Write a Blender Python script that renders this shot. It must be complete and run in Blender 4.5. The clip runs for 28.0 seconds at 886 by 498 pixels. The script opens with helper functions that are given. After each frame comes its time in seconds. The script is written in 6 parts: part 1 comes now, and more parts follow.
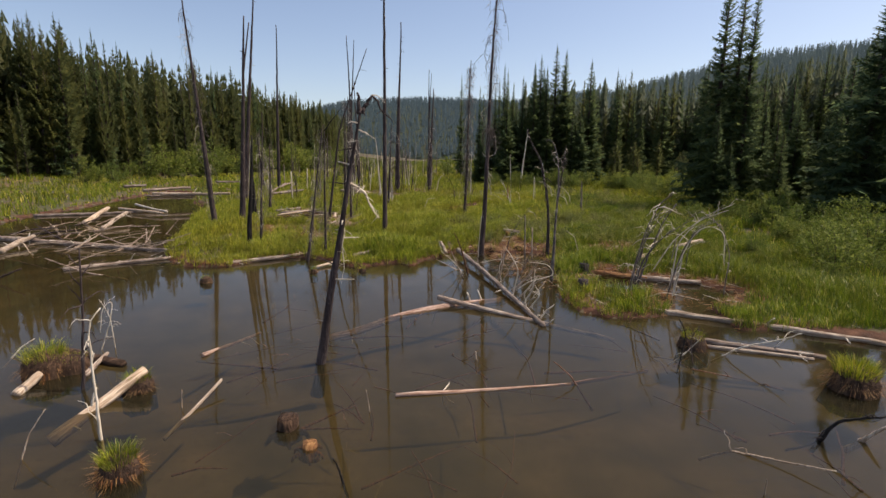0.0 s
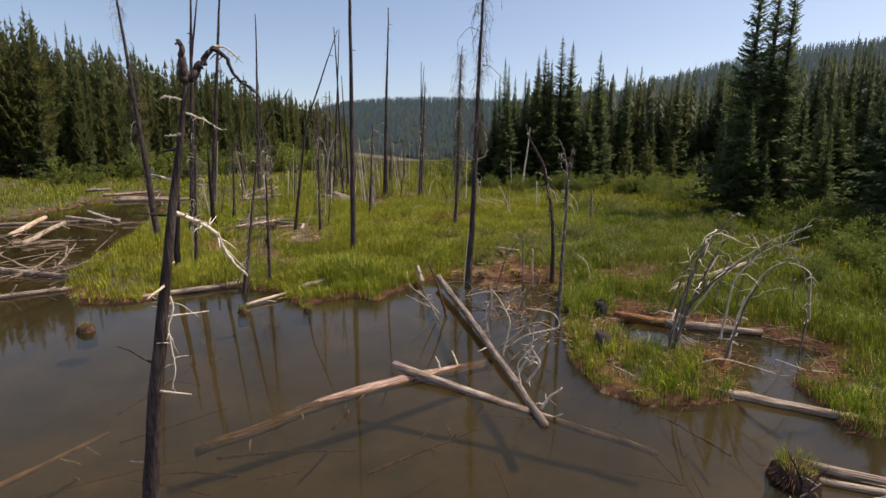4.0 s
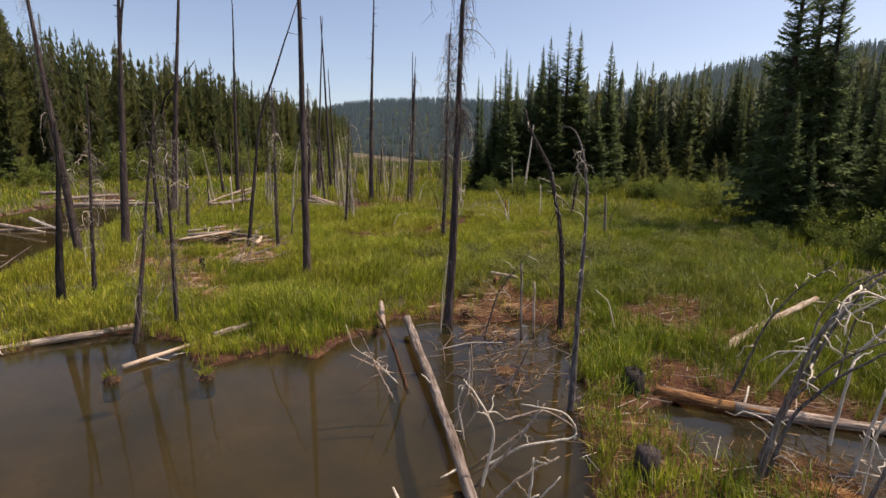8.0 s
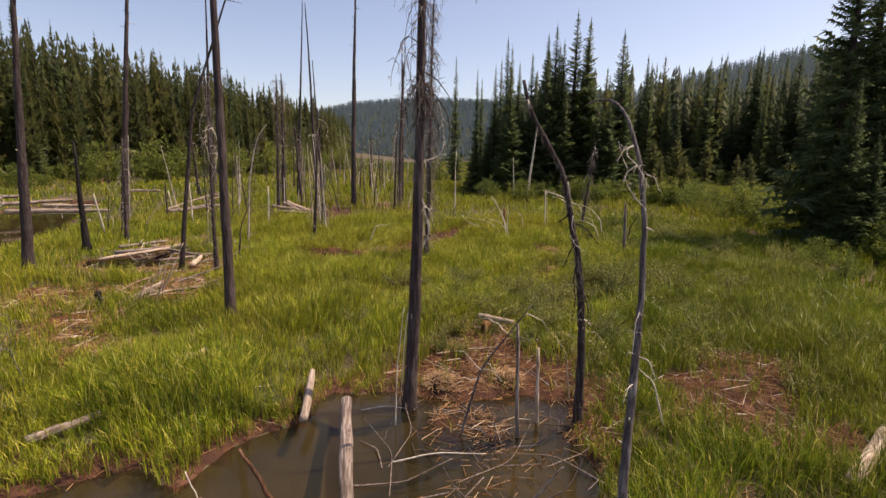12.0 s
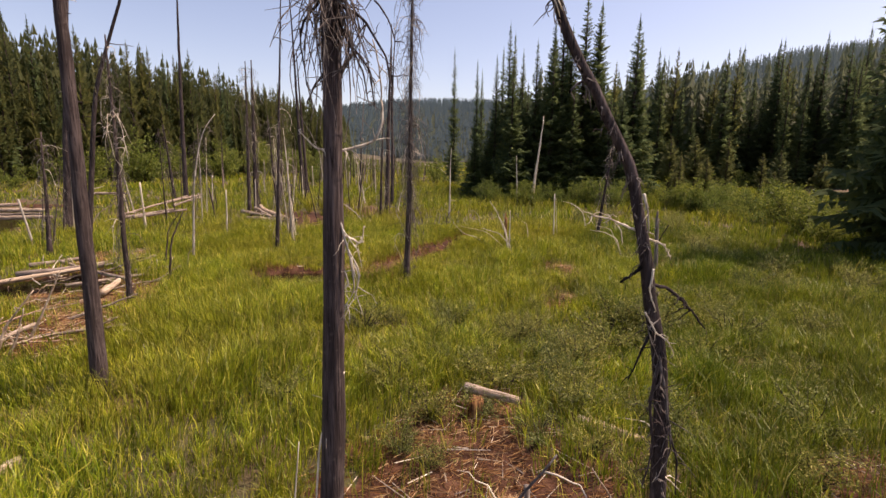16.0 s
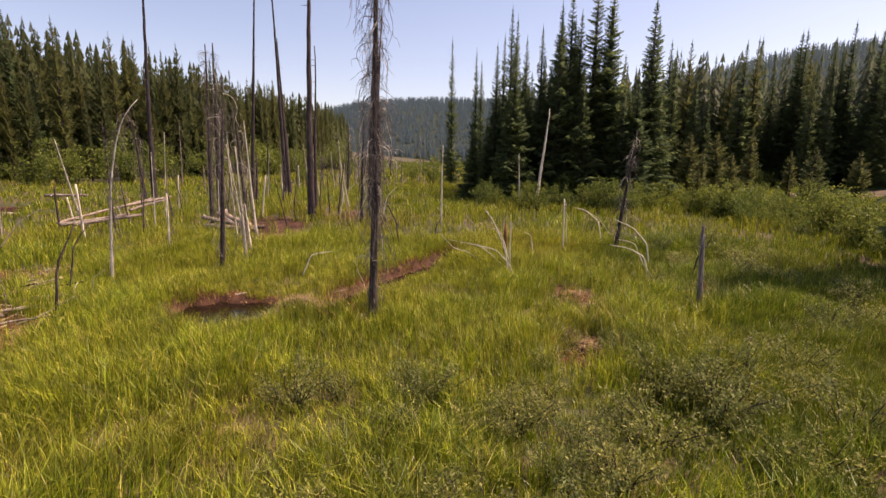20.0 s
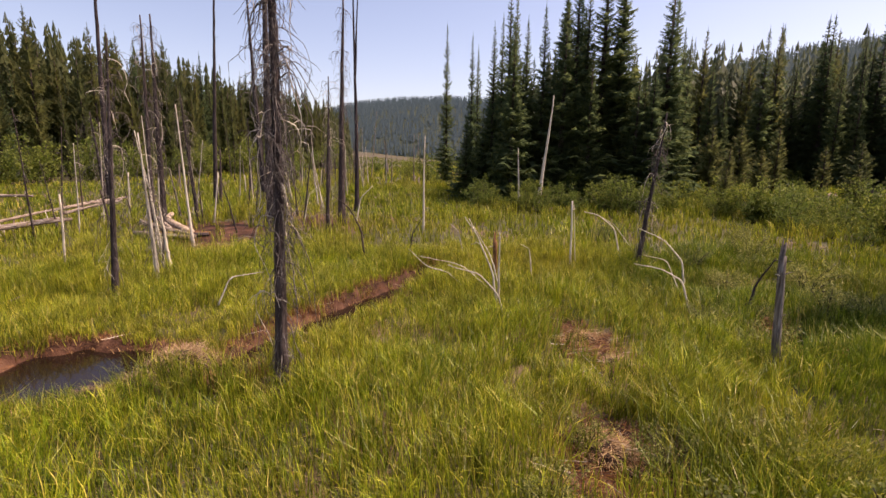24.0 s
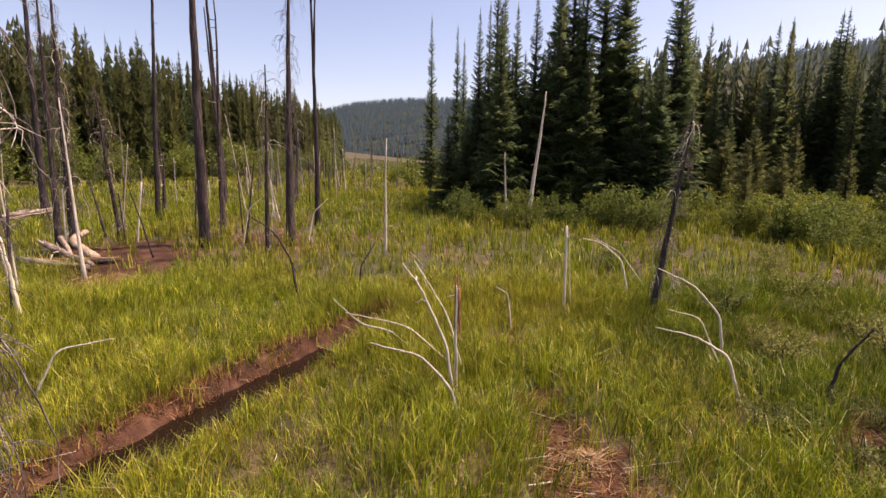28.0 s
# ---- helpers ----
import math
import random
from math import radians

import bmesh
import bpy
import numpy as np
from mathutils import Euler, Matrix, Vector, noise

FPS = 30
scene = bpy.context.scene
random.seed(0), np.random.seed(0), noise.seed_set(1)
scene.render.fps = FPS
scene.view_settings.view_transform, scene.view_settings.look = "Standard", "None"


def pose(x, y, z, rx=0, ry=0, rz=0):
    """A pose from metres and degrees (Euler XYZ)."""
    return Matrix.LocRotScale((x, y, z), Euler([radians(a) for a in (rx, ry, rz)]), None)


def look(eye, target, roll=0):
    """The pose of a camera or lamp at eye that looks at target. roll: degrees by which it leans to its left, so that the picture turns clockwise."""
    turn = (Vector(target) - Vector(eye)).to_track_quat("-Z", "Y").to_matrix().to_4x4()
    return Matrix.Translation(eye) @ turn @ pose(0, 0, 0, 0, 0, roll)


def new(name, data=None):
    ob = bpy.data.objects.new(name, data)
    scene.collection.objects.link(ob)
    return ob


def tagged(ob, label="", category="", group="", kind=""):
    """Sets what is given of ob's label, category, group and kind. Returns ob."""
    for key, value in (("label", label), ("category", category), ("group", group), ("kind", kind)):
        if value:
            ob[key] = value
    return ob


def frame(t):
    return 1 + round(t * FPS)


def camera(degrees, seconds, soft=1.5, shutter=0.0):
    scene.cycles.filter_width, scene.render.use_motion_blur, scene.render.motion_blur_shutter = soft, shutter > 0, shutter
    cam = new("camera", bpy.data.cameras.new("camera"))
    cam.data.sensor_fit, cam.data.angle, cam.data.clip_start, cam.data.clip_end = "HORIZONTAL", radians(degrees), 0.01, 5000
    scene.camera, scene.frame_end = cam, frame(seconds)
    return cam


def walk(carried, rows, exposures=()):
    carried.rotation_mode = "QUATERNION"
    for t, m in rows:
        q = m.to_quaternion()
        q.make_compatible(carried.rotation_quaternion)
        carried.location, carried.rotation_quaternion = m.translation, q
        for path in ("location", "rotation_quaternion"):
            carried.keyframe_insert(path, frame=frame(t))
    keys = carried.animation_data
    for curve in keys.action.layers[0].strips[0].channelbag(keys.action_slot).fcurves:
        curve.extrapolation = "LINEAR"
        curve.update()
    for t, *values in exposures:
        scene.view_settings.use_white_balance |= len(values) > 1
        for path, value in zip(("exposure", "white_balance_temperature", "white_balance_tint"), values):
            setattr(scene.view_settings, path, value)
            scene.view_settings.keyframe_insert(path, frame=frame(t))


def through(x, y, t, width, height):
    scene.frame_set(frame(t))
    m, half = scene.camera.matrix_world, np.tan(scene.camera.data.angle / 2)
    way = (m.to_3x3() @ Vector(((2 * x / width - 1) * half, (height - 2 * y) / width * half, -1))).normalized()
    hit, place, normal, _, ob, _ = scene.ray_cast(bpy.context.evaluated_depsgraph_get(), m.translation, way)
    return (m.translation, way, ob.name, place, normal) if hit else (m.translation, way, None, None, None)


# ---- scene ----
cam = camera(84.5, 28.0)
METRES, EYE, TILT, LEAN, TURN = 25.926, 3.8, -1.2, 0.8, 0.0
ROWS = [
    (0.0, 0.0, 0.0, 0.0, 0.23, -9.42, -1.37),
    (0.5, 0.0042, 0.0185, 0.0005, 0.28, -9.4, -1.37),
    (1.0, 0.009, 0.0375, 0.0007, 0.34, -9.41, -1.36),
    (1.5, 0.0136, 0.0567, 0.0013, 0.4, -9.39, -1.36),
    (2.0, 0.0172, 0.0763, 0.0022, 0.46, -9.38, -1.37),
    (2.5, 0.0206, 0.0963, 0.0032, 0.51, -9.37, -1.37),
    (4.5, 0.0357, 0.1774, 0.0079, 0.78, -9.42, -1.37),
    (5.0, 0.0393, 0.1961, 0.0069, 0.84, -9.34, -1.38),
    (5.5, 0.0433, 0.2148, 0.007, 0.89, -9.36, -1.42),
    (6.0, 0.0468, 0.2335, 0.0083, 0.95, -9.38, -1.45),
    (6.5, 0.0502, 0.2527, 0.0084, 0.99, -9.38, -1.47),
    (7.0, 0.0539, 0.2721, 0.0092, 1.05, -9.37, -1.51),
    (7.5, 0.0569, 0.2916, 0.0097, 1.11, -9.34, -1.53),
    (8.0, 0.0593, 0.3111, 0.0101, 1.16, -9.33, -1.55),
    (8.5, 0.062, 0.3303, 0.0124, 1.21, -9.37, -1.55),
    (9.0, 0.065, 0.3496, 0.0138, 1.27, -9.37, -1.57),
    (9.5, 0.0683, 0.369, 0.014, 1.33, -9.42, -1.57),
    (10.0, 0.0714, 0.3876, 0.0141, 1.4, -9.38, -1.57),
    (10.5, 0.0748, 0.4054, 0.0143, 1.43, -9.34, -1.6),
    (11.0, 0.0776, 0.4232, 0.014, 1.49, -9.31, -1.61),
    (11.5, 0.0803, 0.4417, 0.0137, 1.54, -9.28, -1.61),
    (12.0, 0.0834, 0.4594, 0.0144, 1.62, -9.28, -1.62),
    (12.5, 0.0856, 0.4772, 0.0147, 1.66, -9.32, -1.65),
    (14.5, 0.0932, 0.5472, 0.0154, 1.75, -9.28, -1.59),
    (15.0, 0.095, 0.5629, 0.0146, 1.82, -9.23, -1.6),
    (15.5, 0.0965, 0.5786, 0.0142, 1.88, -9.21, -1.58),
    (16.0, 0.0984, 0.5945, 0.0138, 1.96, -9.2, -1.56),
    (16.5, 0.1003, 0.6111, 0.0129, 2.0, -9.2, -1.54),
    (17.0, 0.1022, 0.6276, 0.0138, 2.03, -9.23, -1.56),
    (17.5, 0.104, 0.6439, 0.0133, 2.09, -9.26, -1.59),
    (18.0, 0.1051, 0.6606, 0.0136, 2.11, -9.3, -1.61),
    (18.5, 0.1069, 0.6761, 0.0135, 2.14, -9.3, -1.57),
    (19.0, 0.1094, 0.691, 0.0139, 2.2, -9.26, -1.55),
    (19.5, 0.111, 0.7062, 0.0145, 2.21, -9.27, -1.58),
    (20.0, 0.1134, 0.7215, 0.0155, 2.26, -9.31, -1.6),
    (20.5, 0.116, 0.7376, 0.0153, 2.3, -9.33, -1.61),
    (21.0, 0.1178, 0.7538, 0.0165, 2.35, -9.32, -1.62),
    (21.5, 0.1198, 0.7697, 0.0174, 2.41, -9.31, -1.62),
    (23.5, 0.1336, 0.8395, 0.0115, 2.69, -9.4, -1.56),
    (24.0, 0.138, 0.8571, 0.011, 2.74, -9.38, -1.56),
    (24.5, 0.1416, 0.8752, 0.0111, 2.74, -9.37, -1.58),
    (25.0, 0.1452, 0.8921, 0.0125, 2.65, -9.36, -1.6),
    (25.5, 0.1489, 0.9081, 0.0149, 2.51, -9.34, -1.61),
    (26.0, 0.152, 0.9241, 0.0172, 2.41, -9.31, -1.62),
    (26.5, 0.1551, 0.9391, 0.0188, 2.35, -9.31, -1.63),
    (27.0, 0.1588, 0.9541, 0.0196, 2.31, -9.29, -1.63),
    (27.5, 0.1626, 0.969, 0.0205, 2.32, -9.25, -1.65),
    (28.0, 0.1658, 0.9837, 0.0215, 2.37, -9.22, -1.64),
]
walk(cam, [(t, pose(0, 0, EYE, TILT, LEAN, TURN) @ pose(METRES * x, METRES * y, METRES * z, 90 + pitch, roll, yaw)) for t, x, y, z, yaw, pitch, roll in ROWS], [(0.0, 0.14, 7080, 16), (8.0, 0.20, 7200, 19), (15.0, 0.40, 7800, 27), (22.0, 0.50, 7800, 30), (28.0, 0.52, 7650, 31)])

# ---- light ----
SUN_UP, SUN_AZ = radians(58), radians(78)          # height of the sun, and its bearing to the right of +y
world = bpy.data.worlds.new("world")
scene.world = world
world.use_nodes = True
wn = world.node_tree.nodes
sky = wn.new("ShaderNodeTexSky")
sky.sky_type, sky.sun_disc = "NISHITA", False
sky.sun_elevation, sky.sun_rotation = SUN_UP, SUN_AZ
sky.altitude, sky.air_density, sky.dust_density, sky.ozone_density = 900, 1.0, 2.6, 1.0
wn["Background"].inputs["Strength"].default_value = 0.15
world.node_tree.links.new(sky.outputs[0], wn["Background"].inputs["Color"])
sun = new("sun", bpy.data.lights.new("sun", "SUN"))
sun.data.energy, sun.data.angle, sun.data.color = 4.7, radians(0.6), (1.0, 0.92, 0.78)
sun.matrix_world = look((0, 0, 0), (-math.sin(SUN_AZ) * math.cos(SUN_UP), -math.cos(SUN_AZ) * math.cos(SUN_UP), -math.sin(SUN_UP)))


# ---- materials ----
def shader(name):
    m = bpy.data.materials.new(name)
    m.use_nodes = True
    nt = m.node_tree
    return m, nt, nt.nodes["Principled BSDF"]


def node(nt, kind, **values):
    n = nt.nodes.new(kind)
    for key, value in values.items():
        n.inputs[key.replace("_", " ")].default_value = value
    return n


def ramp(nt, source, stops):
    r = nt.nodes.new("ShaderNodeValToRGB")
    while len(r.color_ramp.elements) < len(stops):
        r.color_ramp.elements.new(0.5)
    for e, (p, c) in zip(r.color_ramp.elements, stops):
        e.position, e.color = p, (*c, 1)
    nt.links.new(source, r.inputs[0])
    return r.outputs[0]


def noise_tex(nt, scale, detail=4, stretch=None, coord="Object"):
    tc = nt.nodes.new("ShaderNodeTexCoord")
    n = node(nt, "ShaderNodeTexNoise", Scale=scale, Detail=detail)
    out = tc.outputs[coord]
    if stretch:
        mp = nt.nodes.new("ShaderNodeMapping")
        mp.inputs["Scale"].default_value = stretch
        nt.links.new(out, mp.inputs[0])
        out = mp.outputs[0]
    nt.links.new(out, n.inputs["Vector"])
    return n.outputs["Fac"]


def mixed(nt, a, b, fac, mode="MIX"):
    m = nt.nodes.new("ShaderNodeMix")
    m.data_type, m.blend_type = "RGBA", mode
    for socket, value in ((m.inputs[6], a), (m.inputs[7], b), (m.inputs[0], fac)):
        if isinstance(value, bpy.types.NodeSocket):
            nt.links.new(value, socket)
        else:
            socket.default_value = (*value, 1) if isinstance(value, tuple) else value
    return m.outputs[2]


def bump(nt, bsdf, height, strength, distance):
    b = node(nt, "ShaderNodeBump", Strength=strength, Distance=distance)
    nt.links.new(height, b.inputs["Height"])
    nt.links.new(b.outputs[0], bsdf.inputs["Normal"])


def wood(name, dark, mid, light, stretch=(12, 12, 0.9), rough=0.85, depth=0.01, blot=0.85):
    """Weathered wood or bark: streaks along the piece's z, blotches, cracks."""
    m, nt, bsdf = shader(name)
    streak = noise_tex(nt, 3.0, 8, stretch)
    crack = noise_tex(nt, 9.0, 4, (10, 10, 0.5))
    blotch, flake = noise_tex(nt, 1.7, 4), noise_tex(nt, 14, 5)
    info = nt.nodes.new("ShaderNodeObjectInfo")
    col = ramp(nt, streak, [(0.34, dark), (0.50, mid), (0.66, light)])
    col = mixed(nt, col, dark, ramp(nt, blotch, [(0.42, (0, 0, 0)), (0.70, (blot, blot, blot))]))
    col = mixed(nt, col, light, ramp(nt, flake, [(0.60, (0, 0, 0)), (0.72, (0.55, 0.55, 0.55))]))
    col = mixed(nt, col, tuple(0.3 * c for c in dark), ramp(nt, crack, [(0.33, (min(0.9, blot + 0.2),) * 3), (0.41, (0, 0, 0))]))
    vary = ramp(nt, info.outputs["Random"], [(0.0, (0.72, 0.72, 0.75)), (1.0, (1.15, 1.1, 1.05))])
    col = mixed(nt, col, vary, 1.0, "MULTIPLY")
    nt.links.new(col, bsdf.inputs["Base Color"])
    bsdf.inputs["Roughness"].default_value = rough
    bsdf.inputs["Specular IOR Level"].default_value = 0.2
    add = nt.nodes.new("ShaderNodeMath")
    add.operation = "ADD"
    nt.links.new(streak, add.inputs[0])
    nt.links.new(crack, add.inputs[1])
    bump(nt, bsdf, add.outputs[0], 1.0, depth)
    return m


def leafy(name, stops, through, rough=0.6, patch=None, shine=0.06, clump=None):
    """Leaves, needles or blades: a hue for each piece, and light that shines through."""
    m, nt, bsdf = shader(name)
    geo, info = nt.nodes.new("ShaderNodeNewGeometry"), nt.nodes.new("ShaderNodeObjectInfo")
    col = ramp(nt, geo.outputs["Random Per Island"], stops)
    vary = ramp(nt, info.outputs["Random"], [(0.0, (0.75, 0.8, 0.85)), (1.0, (1.2, 1.1, 0.95))])
    col = mixed(nt, col, vary, 1.0, "MULTIPLY")
    if patch:
        big = noise_tex(nt, patch[0], 3)
        col = mixed(nt, col, patch[1], ramp(nt, big, [(0.42, (0, 0, 0)), (0.68, (patch[2],) * 3)]))
    if clump:                                            # tussocks of one age: darker and paler clumps
        for scale, low, high in clump:
            col = mixed(nt, col, ramp(nt, noise_tex(nt, scale, 2), [(0.36, (low, low, low)), (0.64, (high, high, 0.9 * high))]), 1.0, "MULTIPLY")
    nt.links.new(col, bsdf.inputs["Base Color"])
    bsdf.inputs["Roughness"].default_value = rough
    bsdf.inputs["Specular IOR Level"].default_value = shine
    tr = nt.nodes.new("ShaderNodeBsdfTranslucent")
    nt.links.new(col, tr.inputs["Color"])
    mx = nt.nodes.new("ShaderNodeMixShader")
    mx.inputs[0].default_value = through
    out = nt.nodes["Material Output"]
    nt.links.new(bsdf.outputs[0], mx.inputs[1])
    nt.links.new(tr.outputs[0], mx.inputs[2])
    nt.links.new(mx.outputs[0], out.inputs["Surface"])
    return m


M_SNAG = wood("grey_snag_wood", (0.034, 0.025, 0.024), (0.070, 0.053, 0.052), (0.128, 0.102, 0.098), depth=0.012)
M_GREY = wood("weathered_grey_wood", (0.075, 0.060, 0.055), (0.17, 0.145, 0.13), (0.32, 0.29, 0.26), depth=0.006, blot=0.6)
M_CHAR = wood("charred_wood", (0.008, 0.007, 0.007), (0.022, 0.019, 0.018), (0.06, 0.05, 0.045))
M_SILVER = wood("silvered_twig_wood", (0.42, 0.36, 0.28), (0.62, 0.56, 0.46), (0.78, 0.73, 0.62), depth=0.002, blot=0.3)
M_PEELED = wood("peeled_pinkish_wood", (0.22, 0.12, 0.08), (0.46, 0.30, 0.22), (0.66, 0.50, 0.40), depth=0.005, blot=0.5)
M_LOG = wood("weathered_log_wood", (0.12, 0.085, 0.065), (0.30, 0.235, 0.19), (0.50, 0.43, 0.36))
M_PALE = wood("bleached_log_wood", (0.26, 0.19, 0.13), (0.46, 0.36, 0.27), (0.66, 0.57, 0.46))
M_WETLOG = wood("waterlogged_wood", (0.07, 0.035, 0.02), (0.19, 0.09, 0.05), (0.30, 0.16, 0.10), rough=0.5)
M_ROT = wood("rotten_orange_wood", (0.07, 0.035, 0.02), (0.25, 0.12, 0.05), (0.42, 0.24, 0.10))
M_PEAT = wood("rooty_peat", (0.03, 0.018, 0.012), (0.075, 0.045, 0.03), (0.16, 0.10, 0.065), (6, 6, 2), depth=0.03)
M_BARK = wood("living_bark", (0.03, 0.022, 0.018), (0.07, 0.052, 0.042), (0.12, 0.095, 0.08))
M_FIR = leafy("fir_needles", [(0.0, (0.082, 0.122, 0.064)), (0.6, (0.122, 0.172, 0.080)), (1.0, (0.185, 0.228, 0.090))], 0.60, 0.7, shine=0.08)
M_PINE = leafy("pine_needles", [(0.0, (0.085, 0.105, 0.040)), (0.6, (0.120, 0.138, 0.050)), (1.0, (0.165, 0.165, 0.062))], 0.6, 0.6, shine=0.15)
M_BUSH = leafy("willow_leaves", [(0.0, (0.085, 0.125, 0.024)), (0.6, (0.175, 0.225, 0.042)), (1.0, (0.29, 0.33, 0.09))], 0.45, 0.5, shine=0.15)
M_DULL = leafy("grey_willow_leaves", [(0.0, (0.10, 0.125, 0.030)), (0.6, (0.22, 0.245, 0.070)), (1.0, (0.44, 0.43, 0.16))], 0.45, 0.5, shine=0.2)
M_GRASS = leafy("sedge_blades", [(0.0, (0.050, 0.095, 0.008)), (0.35, (0.165, 0.24, 0.016)), (0.68, (0.32, 0.365, 0.032)), (0.90, (0.46, 0.43, 0.06)), (1.0, (0.64, 0.54, 0.19))],
                0.34, 0.42, (0.16, (0.40, 0.31, 0.05), 0.35), 0.3, [(5.5, 0.58, 1.42), (1.1, 0.85, 1.18)])
M_LUSH = leafy("lush_sedge_blades", [(0.0, (0.050, 0.098, 0.008)), (0.45, (0.145, 0.222, 0.016)), (0.80, (0.265, 0.325, 0.030)), (0.94, (0.46, 0.44, 0.08)), (1.0, (0.76, 0.62, 0.26))],
               0.34, 0.42, (0.16, (0.24, 0.22, 0.04), 0.35), 0.3, [(5.5, 0.56, 1.30), (1.1, 0.78, 1.16)])
M_THATCH = leafy("pale_thatch", [(0.0, (0.20, 0.11, 0.06)), (0.5, (0.36, 0.24, 0.14)), (1.0, (0.58, 0.44, 0.29))], 0.2)
M_STRAW = leafy("dead_straw", [(0.0, (0.10, 0.040, 0.018)), (0.5, (0.24, 0.115, 0.05)), (1.0, (0.48, 0.32, 0.16))], 0.2)


def make_ground():
    m, nt, bsdf = shader("peat_and_thatch")
    big, mid, fine = noise_tex(nt, 0.35, 4), noise_tex(nt, 2.5, 5), noise_tex(nt, 22, 5)
    peat = ramp(nt, mid, [(0.3, (0.055, 0.030, 0.018)), (0.55, (0.13, 0.07, 0.04)), (0.75, (0.24, 0.15, 0.085))])
    moss = ramp(nt, fine, [(0.3, (0.03, 0.036, 0.012)), (0.7, (0.085, 0.085, 0.026))])
    col = mixed(nt, peat, moss, ramp(nt, big, [(0.34, (0, 0, 0)), (0.55, (0.9, 0.9, 0.9))]))
    nt.links.new(col, bsdf.inputs["Base Color"])
    bsdf.inputs["Roughness"].default_value = 0.9
    bump(nt, bsdf, fine, 0.9, 0.04)
    return m


def make_bed():
    m, nt, bsdf = shader("pond_silt")
    mid, fine = noise_tex(nt, 0.8, 5), noise_tex(nt, 9, 5)
    col = ramp(nt, mid, [(0.3, (0.060, 0.050, 0.026)), (0.6, (0.125, 0.095, 0.050)), (0.8, (0.19, 0.135, 0.070))])
    col = mixed(nt, col, (0.07, 0.045, 0.025), ramp(nt, fine, [(0.55, (0, 0, 0)), (0.75, (0.6, 0.6, 0.6))]))
    nt.links.new(col, bsdf.inputs["Base Color"])
    bsdf.inputs["Roughness"].default_value = 0.9
    return m


def make_mud():
    m, nt, bsdf = shader("wet_red_mud")
    mid, fine = noise_tex(nt, 3, 5), noise_tex(nt, 30, 6)
    col = ramp(nt, mid, [(0.3, (0.028, 0.013, 0.008)), (0.55, (0.085, 0.038, 0.022)), (0.8, (0.19, 0.095, 0.056))])
    nt.links.new(col, bsdf.inputs["Base Color"])
    bsdf.inputs["Roughness"].default_value = 0.75
    bsdf.inputs["Specular IOR Level"].default_value = 0.15
    bump(nt, bsdf, fine, 0.8, 0.03)
    return m


def make_water(name, murk, fog=0.5):
    """Peaty water: part clear, part murky, with the mirror of its surface over both."""
    m, nt, bsdf = shader(name)
    nt.nodes.remove(bsdf)
    clear = node(nt, "ShaderNodeBsdfTransparent", Color=(0.74, 0.66, 0.44, 1))
    dim = nt.nodes.new("ShaderNodeBsdfDiffuse")
    cloud = noise_tex(nt, 0.25, 3)
    nt.links.new(ramp(nt, cloud, [(0.35, tuple(0.8 * c for c in murk)), (0.65, tuple(1.2 * c for c in murk))]), dim.inputs[0])
    body = nt.nodes.new("ShaderNodeMixShader")
    body.inputs[0].default_value = fog
    nt.links.new(clear.outputs[0], body.inputs[1])
    nt.links.new(dim.outputs[0], body.inputs[2])
    gloss = node(nt, "ShaderNodeBsdfGlossy", Roughness=0.03)
    fres = node(nt, "ShaderNodeFresnel", IOR=1.33)
    b = node(nt, "ShaderNodeBump", Strength=0.05, Distance=0.02)
    nt.links.new(noise_tex(nt, 3.0, 2), b.inputs["Height"])
    nt.links.new(b.outputs[0], gloss.inputs["Normal"])
    top = nt.nodes.new("ShaderNodeMixShader")
    nt.links.new(fres.outputs[0], top.inputs[0])
    nt.links.new(body.outputs[0], top.inputs[1])
    nt.links.new(gloss.outputs[0], top.inputs[2])
    nt.links.new(top.outputs[0], nt.nodes["Material Output"].inputs["Surface"])
    return m


M_GROUND, M_BED, M_MUD = make_ground(), make_bed(), make_mud()
M_WATER = make_water("peaty_water", (0.040, 0.036, 0.021), 0.40)
M_DITCH = make_water("ditch_water", (0.016, 0.010, 0.007), 0.72)
# needle colour shifted towards blue-grey, so that it carries the haze of distance
M_FAR = leafy("haze_tinted_far_conifers", [(0.0, (0.085, 0.12, 0.115)), (1.0, (0.11, 0.145, 0.135))], 0.2, 0.95)
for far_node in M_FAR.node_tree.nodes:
    if far_node.type == "BSDF_PRINCIPLED":                # the smoky air between, painted as a faint blue glow on the far backdrop alone
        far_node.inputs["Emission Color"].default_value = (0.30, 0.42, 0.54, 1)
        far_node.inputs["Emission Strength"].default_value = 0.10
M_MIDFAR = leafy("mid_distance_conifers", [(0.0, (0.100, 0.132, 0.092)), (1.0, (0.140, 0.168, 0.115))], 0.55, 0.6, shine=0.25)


# ---- mesh helpers ----
def mesh_np(name, verts, tris, mats, index=None, smooth=False):
    """A mesh from arrays of corners and triangles."""
    me = bpy.data.meshes.new(name)
    verts, tris = np.asarray(verts, np.float32), np.asarray(tris, np.int32)
    me.vertices.add(len(verts)), me.loops.add(tris.size), me.polygons.add(len(tris))
    me.vertices.foreach_set("co", verts.ravel())
    me.loops.foreach_set("vertex_index", tris.ravel())
    me.polygons.foreach_set("loop_start", np.arange(0, tris.size, 3, dtype=np.int32))
    if index is not None:
        me.polygons.foreach_set("material_index", np.asarray(index, np.int32))
    me.polygons.foreach_set("use_smooth", np.full(len(tris), smooth))
    for m in mats if isinstance(mats, (list, tuple)) else [mats]:
        me.materials.append(m)
    me.update(calc_edges=True)
    me.validate()
    return me


